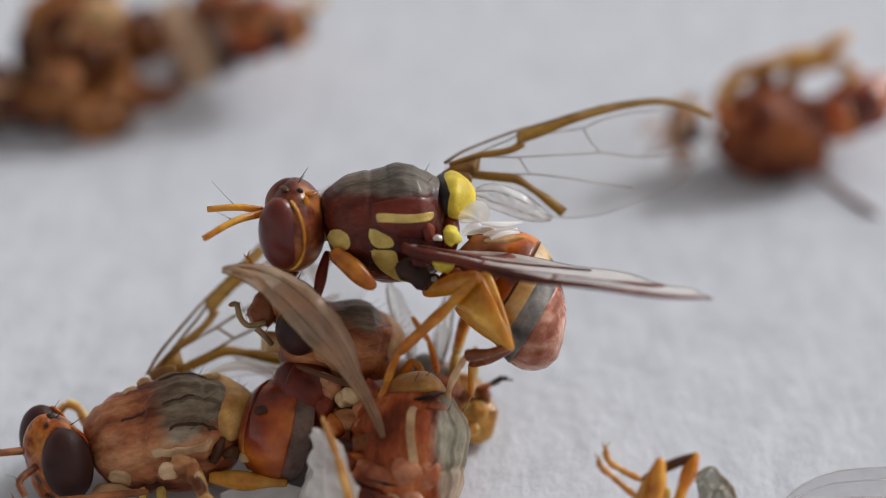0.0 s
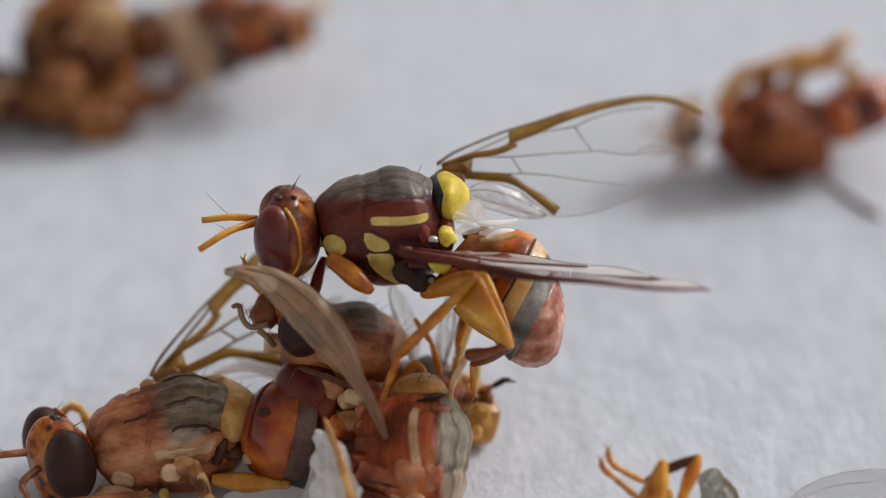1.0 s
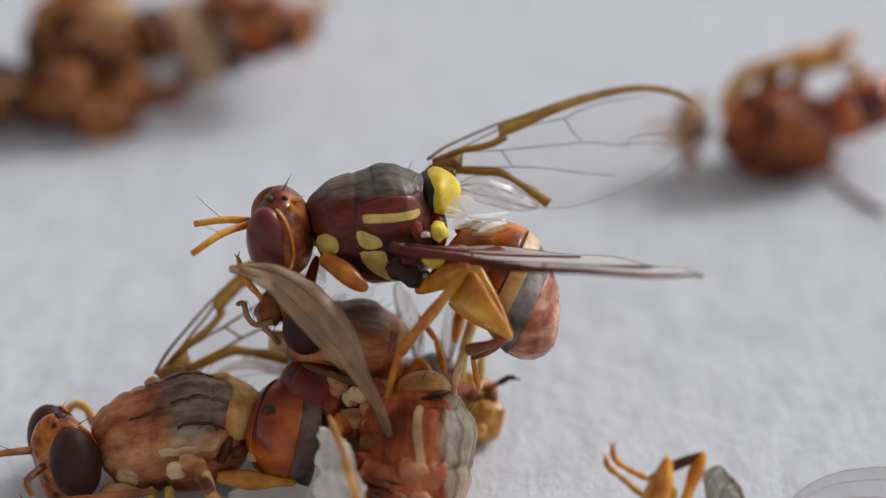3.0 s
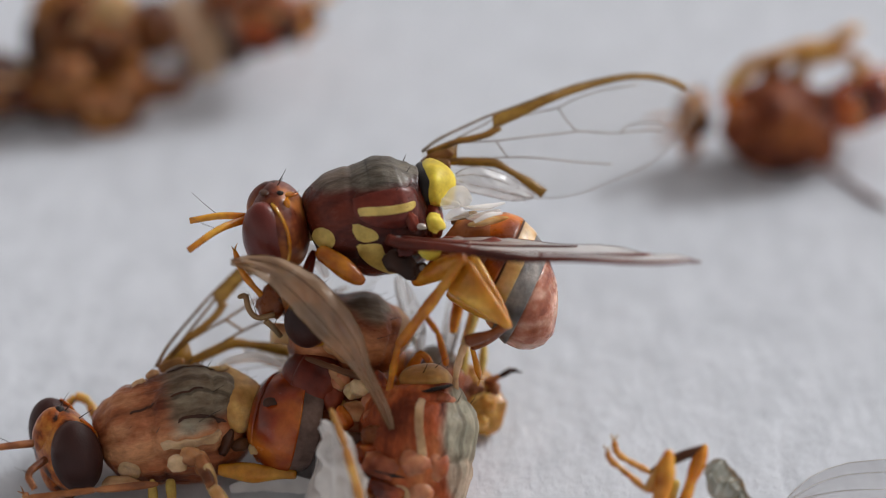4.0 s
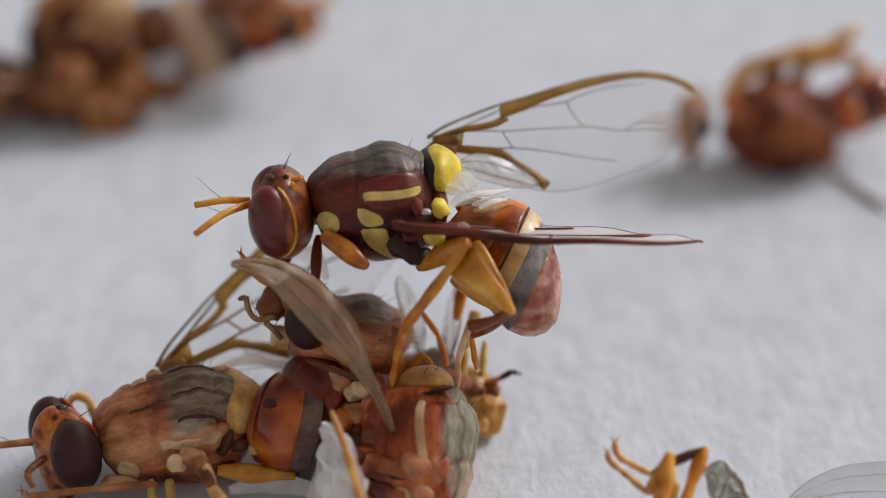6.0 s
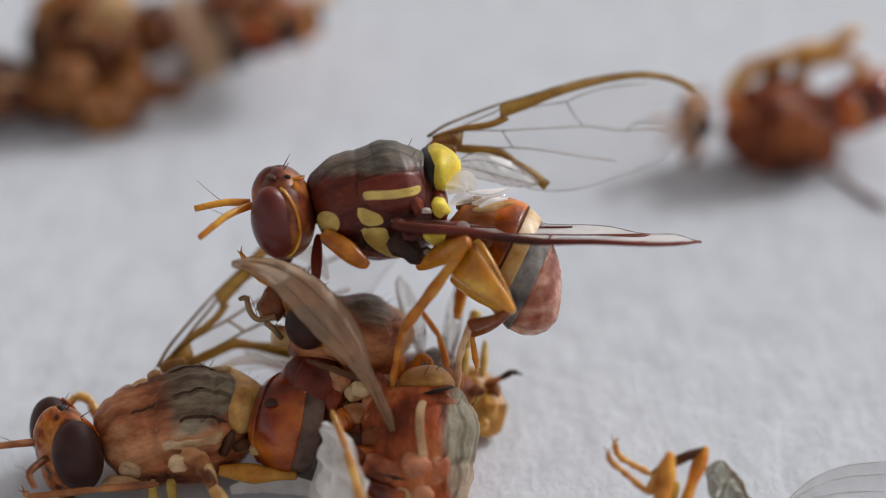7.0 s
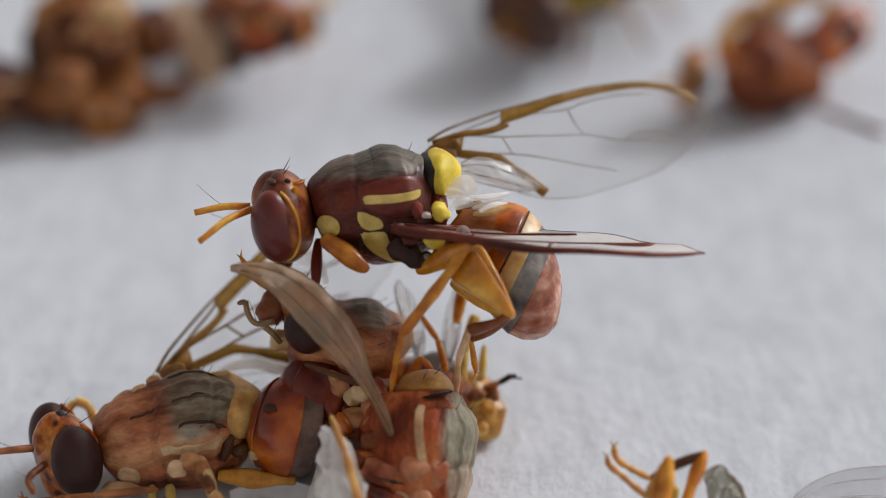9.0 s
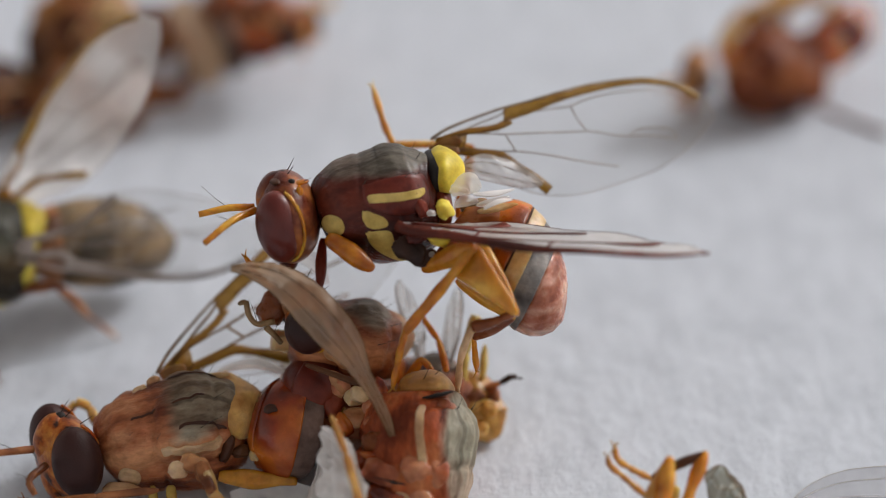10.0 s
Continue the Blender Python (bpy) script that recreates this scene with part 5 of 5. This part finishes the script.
for sd in (1, -1):
    WALK_LEGS.append(leg(walker, [(.7, sd * .6, -.8), (1.3, sd * 1.2, -.5), (1.7, sd * 1.5, -1.4), (2.0, sd * 1.5, -1.9)], (.15, .1, .06), (DRY, DRY, DRY)))
    WALK_LEGS.append(leg(walker, [(.1, sd * .7, -.9), (.2, sd * 1.7, -.4), (-.1, sd * 2.0, -1.4), (-.2, sd * 2.3, -1.9)], (.16, .1, .06), (DRY, DRY, DRY)))
    WALK_LEGS.append(leg(walker, [(-.6, sd * .6, -.8), (-1.5, sd * 1.4, -.4), (-2.1, sd * 1.7, -1.3), (-2.6, sd * 1.9, -1.9)], (.18, .11, .06), (DRY, DRY, DRY)))
WALK_WINGS = [wing(walker, (-.6, .9, .5), (-.95, .25, .1), (.3, .35, -.8), .2, WING, VEINGREY, VEINGREY, crumple=.1), wing(walker, (-.6, -.9, .5), (-.86, -.5, .1), (.5, -.8, .0), .2, SHIMMER, crumple=.25)]


# ---- what moves ----
LIVE_POSES = [  # seconds, shift right, up, near (mm), then turns about those axes (degrees)
    (0, 0.336, -0.189, 0, 0, 0, -3.59),
    (0.5, 0.24, -0.21, 0, 0, 0, -1.85),
    (1, 0.18, -0.225, 0, 0, 0, -1.13),
    (1.5, 0.11, -0.212, 0, 0, 0, -0.76),
    (2, 0.09, -0.203, 0, 0, 0, -0.45),
    (2.5, 0.024, -0.218, 0, 0, 0, 0.06),
    (4, -0.192, -0.227, 0, 0, 0, 2.06),
    (4.5, 0.0, 0.0, 0, 0, 0, 0.0),
    (5, 0.046, 0.007, 0, 0, 0, -0.14),
    (5.5, -0.069, 0.099, 0, 0, 0, 1.12),
    (7, -0.108, 0.14, 0, 0, 0, 1.43),
    (7.5, -0.085, 0.156, 0, 0, 0, 1.53),
    (8, -0.08, 0.154, 0, 0, 0, 1.13),
    (8.5, -0.074, 0.128, 0, 0, 0, 1.45),
    (9, -0.085, 0.14, 0, 0, 0, 1.34),
    (9.5, -0.057, 0.111, 0, 0, 0, 1.68),
    (10, -0.008, 0.169, 0, 0, 0, 2.25),
]
NEAR_WING = [(0, -0.37), (0.5, -0.51), (1, -0.82), (1.5, -0.8), (2, -0.79), (2.5, -0.86), (4, -0.97), (4.5, -0.15), (5, -0.13), (5.5, 0.16), (7, 0.61), (7.5, 0.07), (8, 0.0), (8.5, -0.37), (9, -0.5), (9.5, -1.09), (10, -1.8)]  # seconds, degrees about the line of sight
WING_ROLL = [3, 3, 2, 2, 2, 2, 1, 1, 1, 1, 4, 4, 5, 5, 5, 5, 5]  # degrees about the wing's length at those times
WING_YAW = [0, 0, 0, 0, 0, 0, 0, 6, 9, 14, 18, 18, 15, 15, 13, 9, 0]  # degrees backwards at those times
FAR_WING = [(0, 3.05), (0.5, 2.28), (1, 1.67), (1.5, 1.55), (2, 1.22), (2.5, 1.22), (4, 1.02), (4.5, 0.0), (5, 0.08), (5.5, -1.03), (7, -1.81), (7.5, -2.45), (8, -2.58), (8.5, -2.8), (9, -3.2), (9.5, -3.0), (10, -3.6)]  # seconds, degrees about the line of sight
HEAD_TURN = [(0, 0, 0), (5.5, 0, 0), (6.8, 3, 6), (10, 3, 6)]  # seconds, nod, turn (degrees)
NUDGE = [(0, .08, -.065, 1.0), (2.5, .09, -.07, 1.0), (4, .08, -.075, 1.2), (4.5, 0, 0, 0), (5, 0, .02, 0), (5.5, .035, -.02, .4), (7, .085, -.035, .7), (8.5, .09, -.05, .8), (10, .09, -.07, 1.0)]  # shift (mm) and turn
LIFT = [(0, 2.2), (9.5, 2.2), (9.7, 1.6), (9.8, .85), (10, 0.05)]  # how far the far leg is kept down (mm)
WALK_WING = [(0, 0), (9.3, 0), (9.5, 35), (9.6, 55), (9.8, 50), (10, 58)]  # the lifted wing
WALK_PATH = [  # seconds, place of the thorax on the stage (mm), heading (degrees from right, anticlockwise seen from above)
    (0.0, 27.11, 12.70, -22.32, 180),
    (8.2, 26.62, 12.38, -21.87, 180),
    (8.4, 13.16, 10.82, -19.63, 185),
    (8.5, 9.60, 9.33, -17.50, 188),
    (8.7, 7.86, 8.75, -16.68, 195),
    (8.8, 6.55, 8.17, -15.85, 200),
    (8.9, 6.10, 8.15, -15.82, 210),
    (9.0, 3.70, 7.95, -15.52, 235),
    (9.1, 1.60, 6.80, -13.89, 225),
    (9.2, -0.48, 5.57, -12.13, 214),
    (9.3, -2.01, 4.91, -11.20, 212),
    (9.4, -2.99, 4.52, -10.64, 210),
    (9.5, -3.50, 4.03, -9.93, 208),
    (9.6, -3.56, 2.86, -8.27, 208),
    (9.7, -5.38, 3.14, -8.67, 208),
    (9.8, -6.99, 1.79, -6.74, 208),
    (9.9, -7.73, 1.03, -5.66, 206),
    (10.0, -10.70, 0.06, -4.27, 200),
]


def ground_point(p):
    return STAGE @ Vector(p)


def motions():
    live_rows = []
    for t, x, y, z, a, b, c in LIVE_POSES:
        m = Matrix.Translation(live.centre + Vector((x, y, z))) @ turn(a, b, c) @ live.turn.to_4x4()
        live_rows.append((t, m))
    walk(live.ob, [(t, to_world(m)) for t, m in live_rows])
    # feet stay where they stand while the body shifts
    axis = live.turn.transposed() @ Vector((0, 0, 1))
    rise = live.turn.transposed() @ Vector((0, 1, 0))

    def about(point, *turns):
        m = Matrix.Identity(4)
        for a, deg in turns:
            m = m @ Matrix.Rotation(radians(deg), 4, a)
        m = Matrix.Translation(point) @ m @ Matrix.Translation(-point)
        m.translation = m.translation * MM
        return m
    span = live.turn.transposed() @ Vector((1, -.07, .15)).normalized()
    walk(near_wing, [(t, about(near_root, (axis, a), (rise, c), (span, b))) for (t, a), b, c in zip(NEAR_WING, WING_ROLL, WING_YAW)])
    walk(far_wing, [(t, about(far_root, (axis, a))) for t, a in FAR_WING])
    neck = Vector((1.25, 0, 0))
    walk(live_head, [(t, about(neck, (axis, a), (rise, b))) for t, a, b in HEAD_TURN])
    walk(lift_leg, [(t, Matrix.Translation(rise * (-d * MM))) for t, d in LIFT])
    for lg, hip, foot in live_legs[1:]:
        rows = []
        for t, m in live_rows:
            f0 = m.inverted() @ (live.rest @ foot)
            d0, d1 = (hip - foot).normalized(), (hip - f0).normalized()
            r = d0.rotation_difference(d1).to_matrix().to_4x4()
            mm = Matrix.Translation(hip) @ r @ Matrix.Translation(-hip)
            mm.translation = mm.translation * MM
            rows.append((t, mm))
        walk(lg, rows)
    rows = []
    for t, x, y, z, deg in WALK_PATH:
        g = ground_point((x, y, z))
        rows.append((t, pose(g.x * MM, g.y * MM, 2.0 * MM, 0, 0, deg)))
    walk(walker.ob, rows)
    root = Vector((-.6, -.9, .5))
    walk(WALK_WINGS[1], [(t, about(root, (Vector((1, 0, 0)), -a), (Vector((0, 1, 0)), a * .4))) for t, a in WALK_WING])
    # the legs swing in two sets of three
    for i, lg in enumerate(WALK_LEGS):
        hip = Vector((.7 - .65 * (i % 3), .6 * (1 if i < 3 else -1), -.8))
        sign = 1 if (i % 3 + i // 3) % 2 else -1
        ts = [0, 8.4] + [8.4 + .1 * k for k in range(1, 17)]
        walk(lg, [(t, about(hip, (Vector((0, 0, 1)), 14 * sign * math.sin(max(0, t - 8.4) * 22)))) for t in ts])
    # the dead fly on its flank is nudged from below
    rows = []
    for t, x, y, deg in NUDGE:
        m = Matrix.Translation(dead.centre + Vector((x, y, 0))) @ turn(0, 0, deg) @ dead.turn.to_4x4()
        rows.append((t, to_world(m)))
    walk(dead.ob, rows)
    base = to_world(pushed.rest)
    rows = []
    for t, x, y, deg in ((0, 0, 0, 0), (8.4, 0, 0, 0), (8.5, 0, .1, 0), (8.6, .1, 1.0, 5), (8.7, .5, 2.4, 8), (8.8, .2, 3.0, 16), (9.0, .12, 3.05, 16), (10, .15, 3.0, 16)):
        spin = Matrix.Translation(base.translation) @ turn(0, 0, deg) @ Matrix.Translation(-base.translation)
        rows.append((t, Matrix.Translation(Vector((x, y, 0)) * MM) @ spin @ base))
    walk(pushed.ob, rows)


motions()
